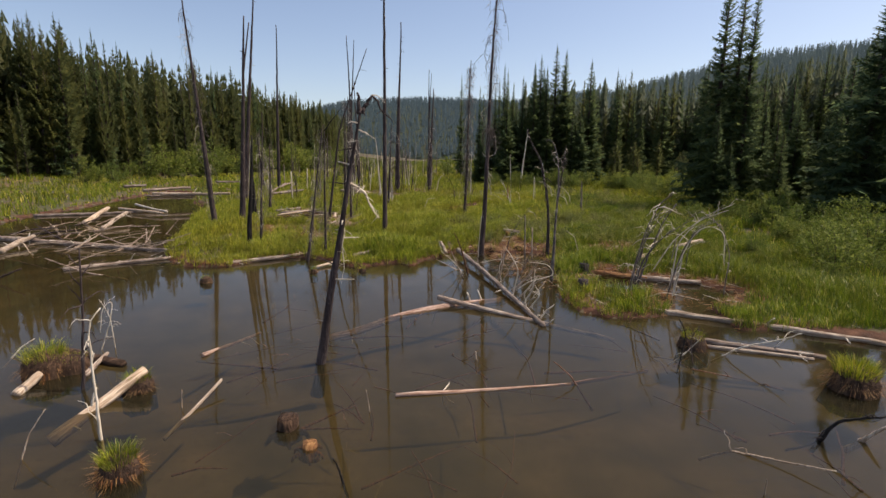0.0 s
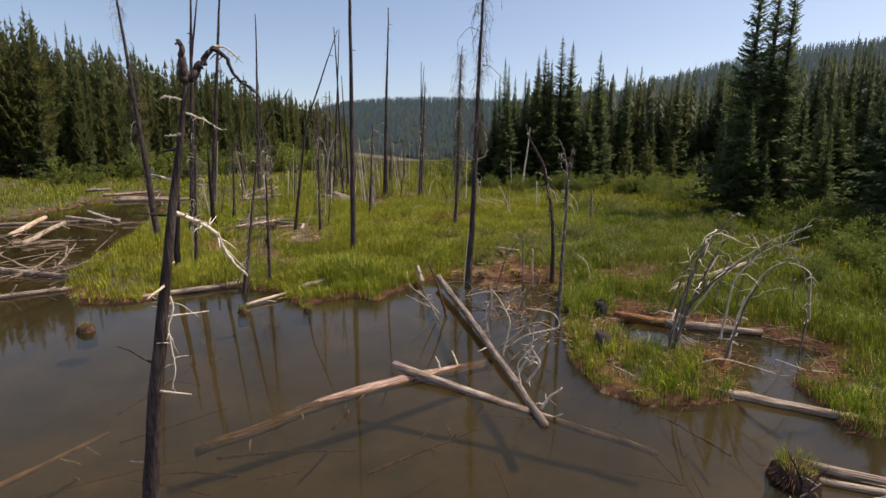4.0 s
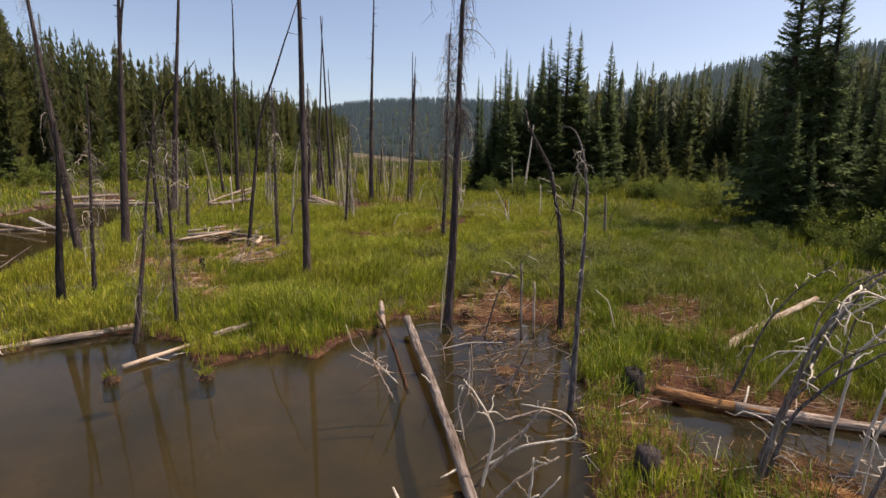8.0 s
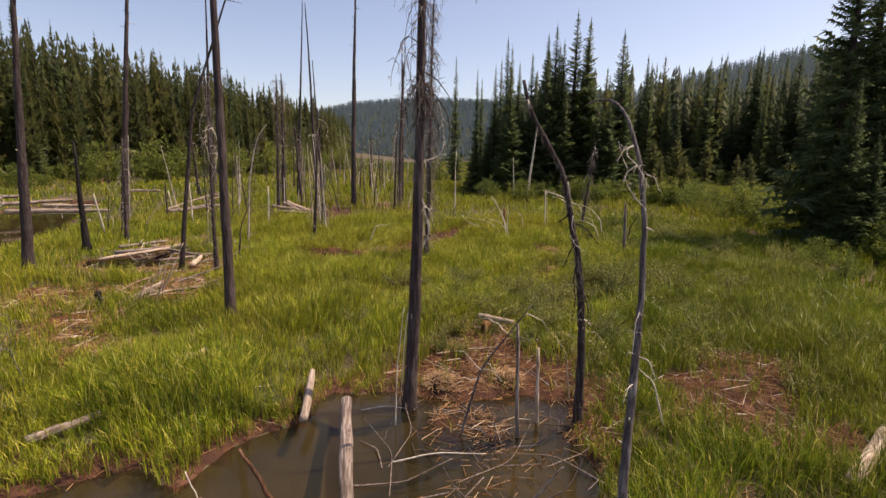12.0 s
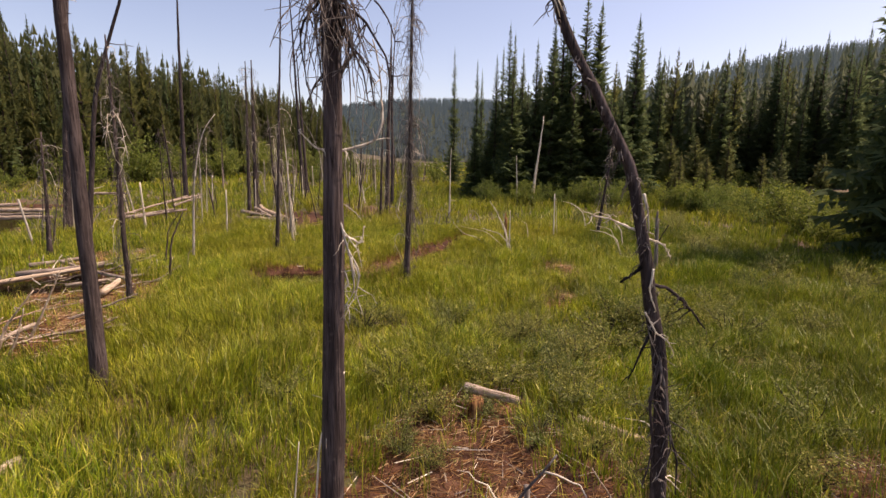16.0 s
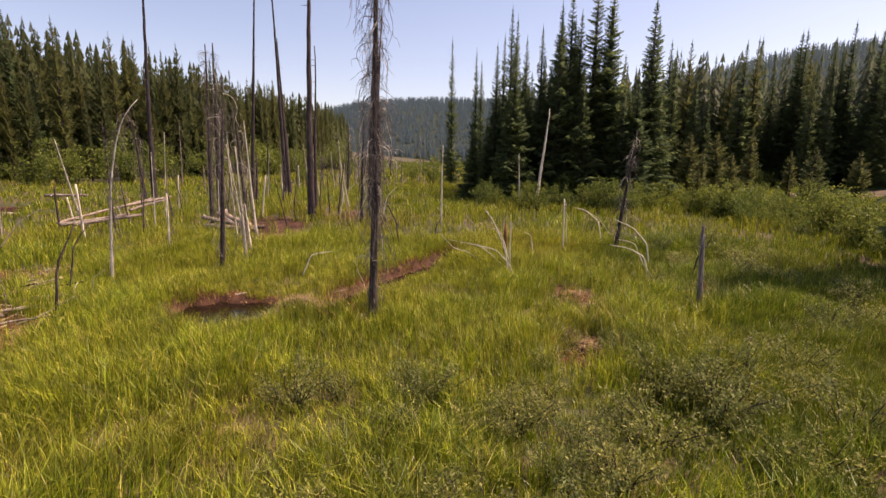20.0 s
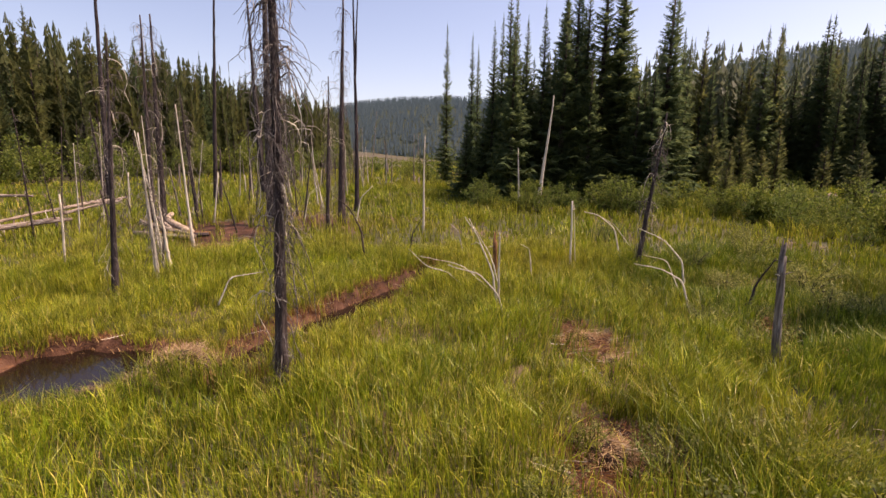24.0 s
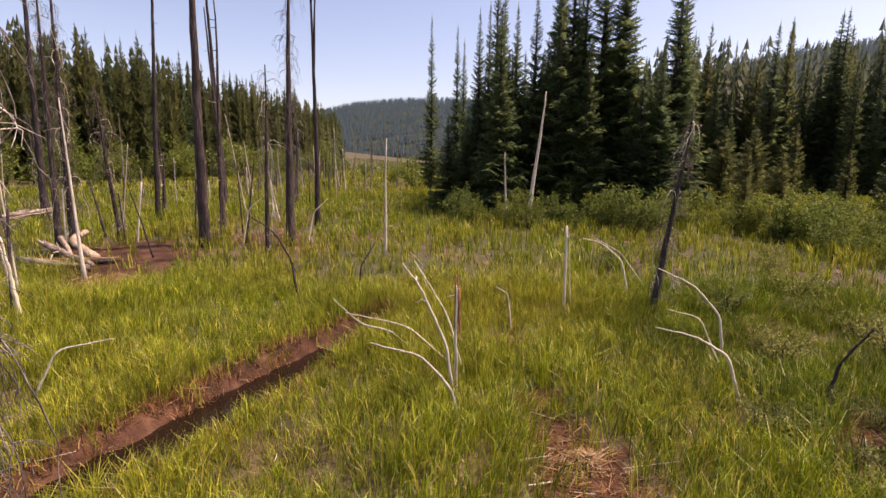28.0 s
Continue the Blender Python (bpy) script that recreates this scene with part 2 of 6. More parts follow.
def part(name, data, parent=None, label="", at=None):
    ob = new(name, data)
    if parent:
        ob.parent = parent
    if at is not None:
        ob.location = at
    if label:
        ob["label"] = label
    return ob


class Soup:
    """Collects corners and triangles."""

    def __init__(self):
        self.v, self.t, self.n = [], [], 0

    def add(self, v, t):
        self.v.append(np.asarray(v, float))
        self.t.append(np.asarray(t, int) + self.n)
        self.n += len(v)

    def mesh(self, name, mats, smooth=False):
        return mesh_np(name, np.concatenate(self.v), np.concatenate(self.t), mats, smooth=smooth)

    def tube(self, pts, radii, sides=6, rough=0.0, rng=random):
        """A round piece along a line of points, with lumps, and closed ends."""
        pts, radii = np.asarray(pts, float), np.asarray(radii, float)
        n = len(pts)
        way = np.gradient(pts, axis=0)
        way /= np.linalg.norm(way, axis=1)[:, None] + 1e-9
        ref = np.array([0, 0, 1.0]) if abs(way[0][2]) < 0.8 else np.array([1.0, 0, 0])
        a = np.cross(way, ref)
        a /= np.linalg.norm(a, axis=1)[:, None] + 1e-9
        b = np.cross(way, a)
        ang = np.linspace(0, 2 * np.pi, sides, endpoint=False)
        lump = np.array([[1 + rough * rng.uniform(-1, 1) for _ in range(sides)] for _ in range(n)])
        ring = pts[:, None] + (a[:, None] * np.cos(ang)[None, :, None] + b[:, None] * np.sin(ang)[None, :, None]) * (radii[:, None] * lump)[..., None]
        v = np.concatenate([ring.reshape(-1, 3), pts[:1] - way[:1] * radii[0] * 0.15, pts[-1:] + way[-1:] * radii[-1] * 0.15])
        i, j = np.meshgrid(np.arange(n - 1), np.arange(sides), indexing="ij")
        p, q = (i * sides + j).ravel(), (i * sides + (j + 1) % sides).ravel()
        k = np.arange(sides)
        t = np.concatenate([np.stack([p, q, q + sides], 1), np.stack([p, q + sides, p + sides], 1),
                            np.stack([(k + 1) % sides, k, np.full(sides, n * sides)], 1),
                            np.stack([(n - 1) * sides + k, (n - 1) * sides + (k + 1) % sides, np.full(sides, n * sides + 1)], 1)])
        self.add(v, t)


def curve_points(points, count, wobble=0.0, rng=random):
    """Even steps along a bent line through the points, with a little wobble."""
    p = np.asarray(points, float)
    s = np.r_[0, np.cumsum(np.linalg.norm(np.diff(p, axis=0), axis=1))]
    u = np.linspace(0, s[-1], count)
    out = np.stack([np.interp(u, s, p[:, k]) for k in range(3)], 1)
    if len(p) > 2:
        for _ in range(1 if len(p) > 8 else 2):
            out[1:-1] = 0.25 * out[:-2] + 0.5 * out[1:-1] + 0.25 * out[2:]
    if wobble:
        w = np.array([[rng.uniform(-1, 1) for _ in range(3)] for _ in range(count)]) * wobble
        w[0] = 0
        out += w
    return out


# ---- the ground: pond, marsh, hills ----
SHORE = [(-13, -30), (16, -30), (14, 4), (9.5, 9.6), (8.2, 10.4), (7.0, 10.6), (6.6, 11.0), (6.9, 12.2), (7.6, 12.9), (8.6, 13.6), (8.0, 14.6), (6.9, 14.9), (5.6, 15.6), (4.6, 15.2),
        (4.9, 14.0), (6.1, 13.0), (5.9, 12.0), (5.6, 11.5), (4.1, 11.3), (3.3, 11.9), (3.25, 13.2), (3.5, 14.7), (3.9, 16.2), (3.95, 18.0), (4.0, 19.4)]
POND = SHORE + [(3.1, 19.6), (2.4, 19.2), (1.2, 19.6), (0.2, 19.5), (-0.25, 18.4), (-0.9, 17.8), (-1.0, 16.9), (-1.8, 17.3), (-2.4, 17.0), (-2.9, 16.3), (-3.3, 16.5), (-4.0, 17.6), (-5.6, 18.2),
        (-6.9, 17.3), (-7.4, 16.5), (-9.0, 16.3), (-10.6, 18.0), (-12.2, 21.5), (-14.2, 26.5), (-15.6, 30.0), (-17.6, 35.5), (-20.5, 39.5), (-23, 45), (-26, 50), (-29, 50), (-27.8, 43), (-26, 35), (-25, 29), (-24.2, 25.6), (-26, 20), (-24, 10), (-20, 0)]
DITCH = [(-0.3, 29.0), (0.15, 30.3), (0.85, 32.0), (1.65, 33.6), (2.45, 34.75), (2.95, 35.05), (2.75, 34.3), (2.15, 32.9), (1.6, 31.5), (1.15, 30.2), (0.6, 28.9), (0.0, 28.3)]
POOL = [(-3.3, 29.2), (-2.6, 29.6), (-1.7, 29.6), (-0.9, 29.5), (-0.5, 29.3), (-0.9, 28.9), (-0.95, 28.4), (-1.1, 27.95), (-1.6, 27.6), (-2.6, 27.7), (-3.3, 28.3)]
RUBBLE_POOL = [(-9.7, 26.7), (-8.3, 26.4), (-7.0, 27.0), (-6.5, 27.9), (-7.3, 28.7), (-9.0, 28.6), (-10.4, 27.8)]
BARE = [(-0.54, 28.77, 0.22), (-0.80, 28.15, 0.16), (-1.15, 27.75, 0.15), (0.06, 28.47, 0.14), (6.0, 14.2, 1.5), (7.6, 14.0, 1.2), (2.6, 20.2, 1.1), (3.4, 19.4, 1.0), (5.5, 30.9, 0.35), (5.65, 30.4, 0.4), (5.75, 29.9, 0.4), (5.9, 29.2, 0.35), (5.3, 31.7, 0.25), (5.0, 33.4, 0.25), (9.2, 30.9, 0.3), (8.9, 30.3, 0.35), (9.5, 31.4, 0.3), (2.9, 21.7, 0.5),
        (-6.7, 26.8, 1.3), (-8.5, 27.2, 1.0), (-5.5, 38.8, 1.6), (-1.6, 28.7, 0.5), (6.3, 19.0, 0.7), (7.3, 18.0, 0.5), (5.2, 27.0, 0.5), (-2.3, 41.5, 1.0), (-6.0, 21.5, 0.8), (-7.6, 23.5, 1.0), (-5.2, 24.2, 0.9), (-4.6, 20.3, 0.5), (-8.8, 30.5, 1.1), (-4.0, 36.5, 0.9), (5.2, 33.6, 0.3)] + [(7.0, 19.8, 0.55), (7.3, 19.3, 0.4), (5.6, 16.4, 0.45), (7.2, 20.2, 0.6), (7.8, 20.4, 0.5), (5.2, 14.8, 0.5), (6.4, 14.5, 0.4)]


def inside(poly, x, y):
    hit = np.zeros(x.shape, bool)
    for (x1, y1), (x2, y2) in zip(poly, poly[1:] + poly[:1]):
        if y1 != y2:
            hit ^= ((y1 > y) != (y2 > y)) & (x < (x2 - x1) * (y - y1) / (y2 - y1) + x1)
    return hit


def edge_far(poly, x, y):
    """How far each place lies outside a shore (below zero: inside it)."""
    far = np.full(x.shape, 1e9)
    for (x1, y1), (x2, y2) in zip(poly, poly[1:] + poly[:1]):
        dx, dy = x2 - x1, y2 - y1
        u = np.clip(((x - x1) * dx + (y - y1) * dy) / (dx * dx + dy * dy + 1e-9), 0, 1)
        far = np.minimum(far, np.hypot(x - x1 - u * dx, y - y1 - u * dy))
    return np.where(inside(poly, x, y), -far, far)


def waves(x, y, s, seed):
    """Smooth unevenness, about -1 to 1."""
    r = np.random.RandomState(seed)
    z = 0
    for k in range(6):
        a, p = r.uniform(0, 6.28), r.uniform(0, 6.28)
        f = s * r.uniform(0.6, 1.9)
        z = z + np.sin(f * (x * np.cos(a) + y * np.sin(a)) + p + 1.3 * np.sin(0.7 * f * (y * np.cos(a) - x * np.sin(a)) + p))
    return z / 3.5


def dry_z(x, y):
    """The lie of the land without its pond, ditch and pools."""
    rise = np.interp(y, [0, 12, 17, 22, 29, 32, 40, 46, 60, 100], [0.08, 0.10, 0.14, 0.32, 0.50, 0.58, 0.95, 1.15, 1.35, 1.5])
    rise = rise * np.interp(x, [-30, -14, -6], [0.35, 0.45, 1.0])
    far_left = np.clip(-(x + 40), 0, None)
    rise = rise + 0.10 * far_left + 0.16 * np.clip(x - 34 - 0.1 * (y - 40), 0, None)
    return rise + 0.05 * waves(x, y, 1.6, 3) + 0.025 * waves(x, y, 5.0, 4)


def ground_z(x, y):
    x, y = np.asarray(x, float), np.asarray(y, float)
    z = dry_z(x, y)
    if x.size < 9 and (y.min() > 55 or x.min() > 20 or x.max() < -34):
        return z
    d = edge_far(POND, x, y) + 0.12 * waves(x, y, 4.0, 5)
    bank = np.interp(d, [-4, -1.2, -0.25, 0.0, 0.12, 0.5, 1.6], [-0.9, -0.6, -0.28, -0.06, 0.12, 0.16, 1.0])
    z = np.where(d < 0.12, bank, np.where(d < 1.6, 0.10 + (np.maximum(z, 0.1) - 0.10) * np.clip((d - 0.12) / 1.5, 0, 1), z))
    shoal = np.clip(1.25 - np.hypot((x - 2.5) / 1.7, (y - 18.6) / 1.5), 0, 1)
    shoal = np.maximum(shoal, np.maximum(0.93 * np.clip(1.3 - np.hypot((x - 2.6) / 1.3, (y - 16.4) / 2.2), 0, 1), np.clip(1.3 - np.hypot((x - 6.2) / 1.2, (y - 13.7) / 1.1), 0, 1)))
    z = np.where(z < 0, z * (1 - 0.93 * shoal) + shoal * (0.06 * waves(x, y, 3.5, 12) + 0.02 * waves(x, y, 9.0, 13) + 0.006), z)
    for poly, level in ((DITCH, 0.36), (POOL, 0.36), (RUBBLE_POOL, 0.30)):
        if x.size < 9 and not (poly[0][0] - 8 < x.mean() < poly[0][0] + 8 and poly[0][1] - 9 < y.mean() < poly[0][1] + 9):
            continue
        e = edge_far(poly, x, y) + 0.03 + 0.07 * waves(x, y, 6.0, 6)
        z = np.where(e < 0.13, np.minimum(z, level + np.interp(e, [-0.4, -0.12, 0.06, 0.13], [-0.30, -0.10, 0.06, 0.22])), z)
    return z


def gz(x, y):
    return float(ground_z(np.array([x]), np.array([y]))[0])


def bare(x, y):
    """How bare of grass the ground is: 1 in open mud, 0 in full sedge."""
    b = np.zeros(x.shape)
    for cx, cy, r in BARE:
        b = np.maximum(b, np.clip(1.9 - np.hypot(x - cx, y - cy) / r + 0.35 * waves(x, y, 5.0, 8), 0, 1))
    return b


def sheet(name, xs, ys, mats, pick=None, fz=ground_z):
    gx, gy = np.meshgrid(xs, ys)
    v = np.stack([gx, gy, fz(gx, gy)], -1).reshape(-1, 3)
    w = len(xs)
    i, j = np.meshgrid(np.arange(len(ys) - 1), np.arange(w - 1), indexing="ij")
    p = (i * w + j).ravel()
    t = np.concatenate([np.stack([p, p + 1, p + w + 1], 1), np.stack([p, p + w + 1, p + w], 1)])
    index = pick(v[t].mean(1)) if pick is not None else None
    return part(name, mesh_np(name, v, t, mats, index, smooth=True))


def ground_kind(c):
    x, y, z = c.T
    k = np.where(z < -0.04, 1, 0)
    k = np.where((bare(x, y) > 0.45) & (z > -0.04), 2, k)
    wet = np.minimum(edge_far(DITCH, x, y), edge_far(POOL, x, y))
    return np.where((wet < 0.40) | (edge_far(RUBBLE_POOL, x, y) < 0.3) | ((z > -0.04) & (z < 0.13) & (np.abs(edge_far(POND, x, y)) < 0.7)) | ((np.hypot((x - 2.5) / 1.9, (y - 17.3) / 3.2) < 1) & (z < 0.12) & (z > -0.10)) | ((np.hypot(x - 6.2, y - 13.7) < 1.7) & (z < 0.12) & (z > -0.10)), 2, k)


xs = np.unique(np.r_[-900, -500, -300, -200, np.arange(-150, -30, 6), np.arange(-30, -12, 0.5), np.arange(-12, 14, 0.16), np.arange(14, 34, 0.5), np.arange(34, 150, 6), 200, 300, 500, 900])
ys = np.unique(np.r_[-300, -100, -60, np.arange(-32, 4, 1.0), np.arange(4, 37, 0.16), np.arange(37, 60, 0.5), np.arange(60, 160, 4), 200, 300, 500, 900, 1500])
ground = sheet("ground", xs, ys, [M_GROUND, M_BED, M_MUD], ground_kind)
tagged(ground, "brown peaty marsh ground with thatch, silt bed and red mud", "ground", kind="structure")


def water_sheet(name, poly, z, grow, mat, label):
    p = np.array(poly)
    c = p.mean(0)
    q = c + (p - c) * grow
    bm = bmesh.new()
    bm.faces.new([bm.verts.new((x, y, z)) for x, y in q])
    bmesh.ops.triangulate(bm, faces=bm.faces)
    me = bpy.data.meshes.new(name)
    bm.to_mesh(me), bm.free()
    me.materials.append(mat)
    return tagged(part(name, me), label, "water", kind="structure")


water_sheet("water_1", [(-32, -31), (18, -31), (18, 20), (-6, 20), (-6, 53), (-32, 53)], 0.0, 1.0, M_WATER, "still brown peaty beaver pond water mirroring sky and snags")
water_sheet("water_2", [(-0.45, 27.9), (0.9, 28.0), (3.6, 34.2), (3.3, 35.6), (2.2, 35.4), (-0.45, 30.2)], 0.37, 1.0, M_DITCH, "narrow ditch of rusty brown water in the sedge")
water_sheet("water_3", [(-3.9, 27.2), (-0.45, 27.4), (-0.45, 30.2), (-3.9, 30.0)], 0.37, 1.0, M_DITCH, "small dark pool of peaty water edged with red mud")

water_sheet("water_4", [(-10.9, 26.0), (-6.1, 26.0), (-6.1, 29.1), (-10.9, 29.1)], 0.31, 1.0, M_DITCH, "dark peaty pool under a jumble of fallen logs")


# ---- conifers ----
def conifer(seed, tall, wide, kind, levels, n):
    """A trunk and a crown of whorled, drooping branches, each with n pairs of needle sprays. Returns the two meshes."""
    rng, r = random.Random(seed), np.random.RandomState(seed)
    fir = kind == "fir"
    foot = tall * (0.03 if fir else rng.uniform(0.05, 0.15))
    z, step, rows = foot, tall / levels, []
    while z < tall * 0.985:
        u = (z - foot) / (tall - foot)
        reach = wide * ((1 - u) ** 1.05 if fir else (1 - u ** 2.2) * (0.55 + 0.45 * min(1, u * 4))) * rng.uniform(0.7, 1.15) + 0.07
        count = max(4, int((9 if fir else 8) * (0.55 + 0.45 * (1 - u))))
        first = rng.uniform(0, 6.28)
        for k in range(count):
            if rng.random() > (0.10 if fir else 0.22):
                tilt = (-0.35 + 0.55 * u if fir else 0.15 + 0.3 * u) + rng.uniform(-0.15, 0.15)
                rows.append((first + 6.283 * k / count + rng.uniform(-0.3, 0.3), reach * rng.uniform(0.55, 1.18), z + rng.uniform(-0.5, 0.5) * step, tilt, (0.28 if fir else 0.35) * (1 if u > 0.15 else 0.5)))
        z += step * rng.uniform(0.8, 1.2) * (0.7 + 0.5 * (1 - u))
    a, q, zz, tilt, curl = np.array(rows).T[:, :, None]
    f = np.linspace(0.05, 1, n + 1)[None]
    line = np.stack([np.cos(a) * q * f, np.sin(a) * q * f, zz + tilt * q * f + curl * q * f * f], -1)
    line[:, 1:] += r.normal(0, 0.02, line[:, 1:].shape) * q[..., None]
    out, side = np.stack([np.cos(a), np.sin(a), 0 * a], -1), np.stack([-np.sin(a), np.cos(a), 0 * a], -1)
    p, e = line[:, :-1], line[:, 1:]
    share = np.arange(n)[None] / n
    down = np.array([0, 0, -1.0])
    tris = []
    for sign in (-1, 1):
        half = ((q * 0.42 + 0.06) if fir else (q * 0.32 + 0.05)) * (1 - 0.6 * share) * r.uniform(0.55, 1.3, (len(a), n))
        tip = 0.3 * p + 0.7 * e + half[..., None] * (sign * side + 0.45 * out + down * r.uniform(0.1, 0.6, half.shape)[..., None])
        tris.append(np.stack([p, e, tip], 2))
    half = (q * 0.3 + 0.05) * (1 - 0.5 * share) * r.uniform(0.4, 1.0, (len(a), n))
    tris.append(np.stack([p, e, (p + e) / 2 + half[..., None] * down * (1 if fir else -1) + 0.2 * half[..., None] * side * r.uniform(-1, 1, half.shape)[..., None]], 2))
    end = line[:, -1:]
    tris.append(np.stack([end - 0.08 * side * q[..., None], end + 0.08 * side * q[..., None], end + 0.16 * out * q[..., None]], 2))
    top = np.array([[(0.05, 0, 0.95 * tall), (-0.03, 0.05, 0.95 * tall), (0, 0, 1.02 * tall)], [(-0.03, 0.05, 0.95 * tall), (-0.03, -0.05, 0.95 * tall), (0, 0, 1.02 * tall)], [(-0.03, -0.05, 0.95 * tall), (0.05, 0, 0.95 * tall), (0, 0, 1.02 * tall)]])
    v = np.concatenate([t.reshape(-1, 3) for t in tris] + [top.reshape(-1, 3)])
    crown = mesh_np("crown", v, np.arange(len(v)).reshape(-1, 3), M_FIR if fir else M_PINE)
    w = Soup()
    w.tube([(0, 0, -0.3), (0, 0, tall * 0.5), (0, 0, tall * 0.96)], [tall * 0.013 + 0.05, tall * 0.008 + 0.02, 0.015], 7, 0.08, rng)
    return w.mesh("trunk", M_BARK, True), crown


FIRS = [conifer(10 + k, 12.0, w, "fir", 62, 8) for k, w in enumerate((1.6, 1.85, 2.1, 2.5, 1.5))]
PINES = [conifer(30 + k, 12.0, w, "pine", 44, 6) for k, w in enumerate((1.25, 1.45, 1.1, 1.6))]


def tree(x, y, tall, shape, turn=0.0, stout=1.0, label="", group=""):
    fir = shape < len(FIRS)
    trunk, crown = FIRS[shape] if fir else PINES[(shape - len(FIRS)) % len(PINES)]
    ob = new("fir_tree" if fir else "pine_tree")
    part("trunk", trunk, ob), part("crown", crown, ob)
    k = tall / 12.0
    ob.matrix_basis = Matrix.Translation((x, y, gz(x, y) - 0.05)) @ Matrix.Rotation(turn, 4, "Z") @ Matrix.Diagonal((k * stout, k * stout, k, 1))
    return tagged(ob, label or ("dark green narrow spire-shaped fir tree" if fir else "olive green lodgepole pine with ragged crown"), "tree", group)


rng = random.Random(5)
# the stand of firs that closes the meadow, with the spires that rise from it
for x, y, tall, shape, stout in ((1.9, 61.5, 12.2, 4, 0.6), (3.8, 56.0, 10.3, 4, 0.65), (4.2, 56.5, 9.6, 0, 0.65), (4.95, 50.5, 9.6, 0, 0.75), (5.5, 52.0, 10.4, 4, 0.75), (5.75, 50.0, 11.6, 4, 0.75),
                                 (6.1, 50.2, 11.1, 1, 0.7), (6.8, 51.0, 10.1, 0, 0.8), (7.6, 50.0, 10.5, 1, 0.8), (8.7, 50.0, 11.8, 4, 1.05), (9.3, 50.0, 12.4, 4, 1.05), (9.95, 50.3, 11.4, 0, 1.05),
                                 (10.75, 50.0, 13.4, 4, 1.2), (11.7, 50.0, 12.9, 1, 1.15), (14.2, 50.0, 12.1, 0, 1.2), (14.6, 50.4, 10.9, 1, 1.0)):
    tree(x, y, tall, shape, rng.uniform(0, 6), stout, group="firs of the central stand")
for k in range(42):
    x, y = rng.uniform(3.4, 13.2), rng.uniform(48.2, 54.5)
    tall = np.interp(x, [3.4, 5, 6, 7, 8.5, 10.7, 12, 13.2], [6.0, 8.0, 9.0, 8.5, 10.0, 11.4, 10.6, 6.5]) * rng.uniform(0.65, 1.08)
    tree(x, y, tall, rng.choice((0, 1, 2, 3)), rng.uniform(0, 6), rng.uniform(0.95, 1.2), group="firs of the central stand")
# the tall firs beside the pond
for x, y, tall, shape, stout in ((17.41, 32.4, 15.2, 1, 0.9), (18.7, 32.9, 15.0, 4, 0.95), (18.9, 31.9, 14.2, 0, 0.8), (16.6, 30.6, 6.5, 3, 0.9), (17.4, 30.4, 4.5, 3, 0.9), (19.7, 29.8, 6.5, 2, 1.1), (22.0, 26.0, 12.0, 3, 1.15), (23.2, 27.2, 8.0, 2, 1.1), (20.6, 32.5, 7.5, 2, 1.0),
                                 (25.5, 31.0, 9.0, 1, 1.1), (28.5, 34.0, 11.0, 2, 1.0), (26.0, 38.0, 9.5, 0, 1.2), (31.0, 39.0, 11.0, 1, 1.1), (23.5, 41.0, 8.0, 2, 1.0), (33.5, 35.0, 12.0, 3, 1.0), (27.0, 25.0, 11.0, 2, 1.1),
                                 (31.0, 29.0, 12.0, 1, 1.1), (35.0, 43.0, 12.0, 0, 1.1), (25.5, 21.0, 8.0, 3, 1.0), (29.0, 22.0, 11.0, 2, 1.0)):
    tree(x, y, tall, shape, rng.uniform(0, 6), stout, group="firs beside the pond")
for k in range(26):
    y = rng.uniform(27, 44)
    x = 1 + (y - 5) * rng.uniform(0.76, 1.2)
    tree(x, y, rng.uniform(4.5, 8.5), rng.choice((1, 2, 3, 3)), rng.uniform(0, 6), rng.uniform(0.9, 1.15), group="firs beside the pond")
# young pines at the meadow's edge
for x, y, tall in ((16.6, 47.5, 3.4), (19.0, 49.0, 3.2), (22.5, 47.0, 3.6), (17.8, 52.0, 4.5), (15.5, 45.5, 2.2), (25.0, 53.0, 3.5), (28.0, 51.0, 3.5), (20.5, 54.0, 4.6), (24.0, 56.0, 5.0), (21.0, 45.0, 2.4)):
    tree(x, y, tall, 5 + rng.randrange(4), rng.uniform(0, 6), 1.5, "young olive green pine at the meadow edge", "young pines")
# the woods on both sides, nearest rows
for k in range(330):
    y = rng.uniform(36, 150)
    edge = -np.interp(y, [40, 62, 90, 120, 150], [50, 44, 38, 33, 31])
    x = edge - abs(rng.gauss(0, 6))
    tree(x, y, rng.choice((rng.uniform(12, 19), rng.uniform(12, 18.5), rng.uniform(6, 12))), rng.choice((5, 6, 7, 8, 5, 6, 7, 4, 0)), rng.uniform(0, 6), rng.uniform(0.6, 0.85), group="woods across the pond")
for k in range(120):
    x = rng.uniform(14, 62)
    y = np.interp(x, [14, 24, 40, 62], [78, 72, 60, 54]) + abs(rng.gauss(0, 9))
    tree(x, y, rng.uniform(9.5, 15.5), rng.choice((0, 1, 4, 4, 0, 1, 7)), rng.uniform(0, 6), rng.uniform(0.75, 1.05), group="woods behind the meadow")


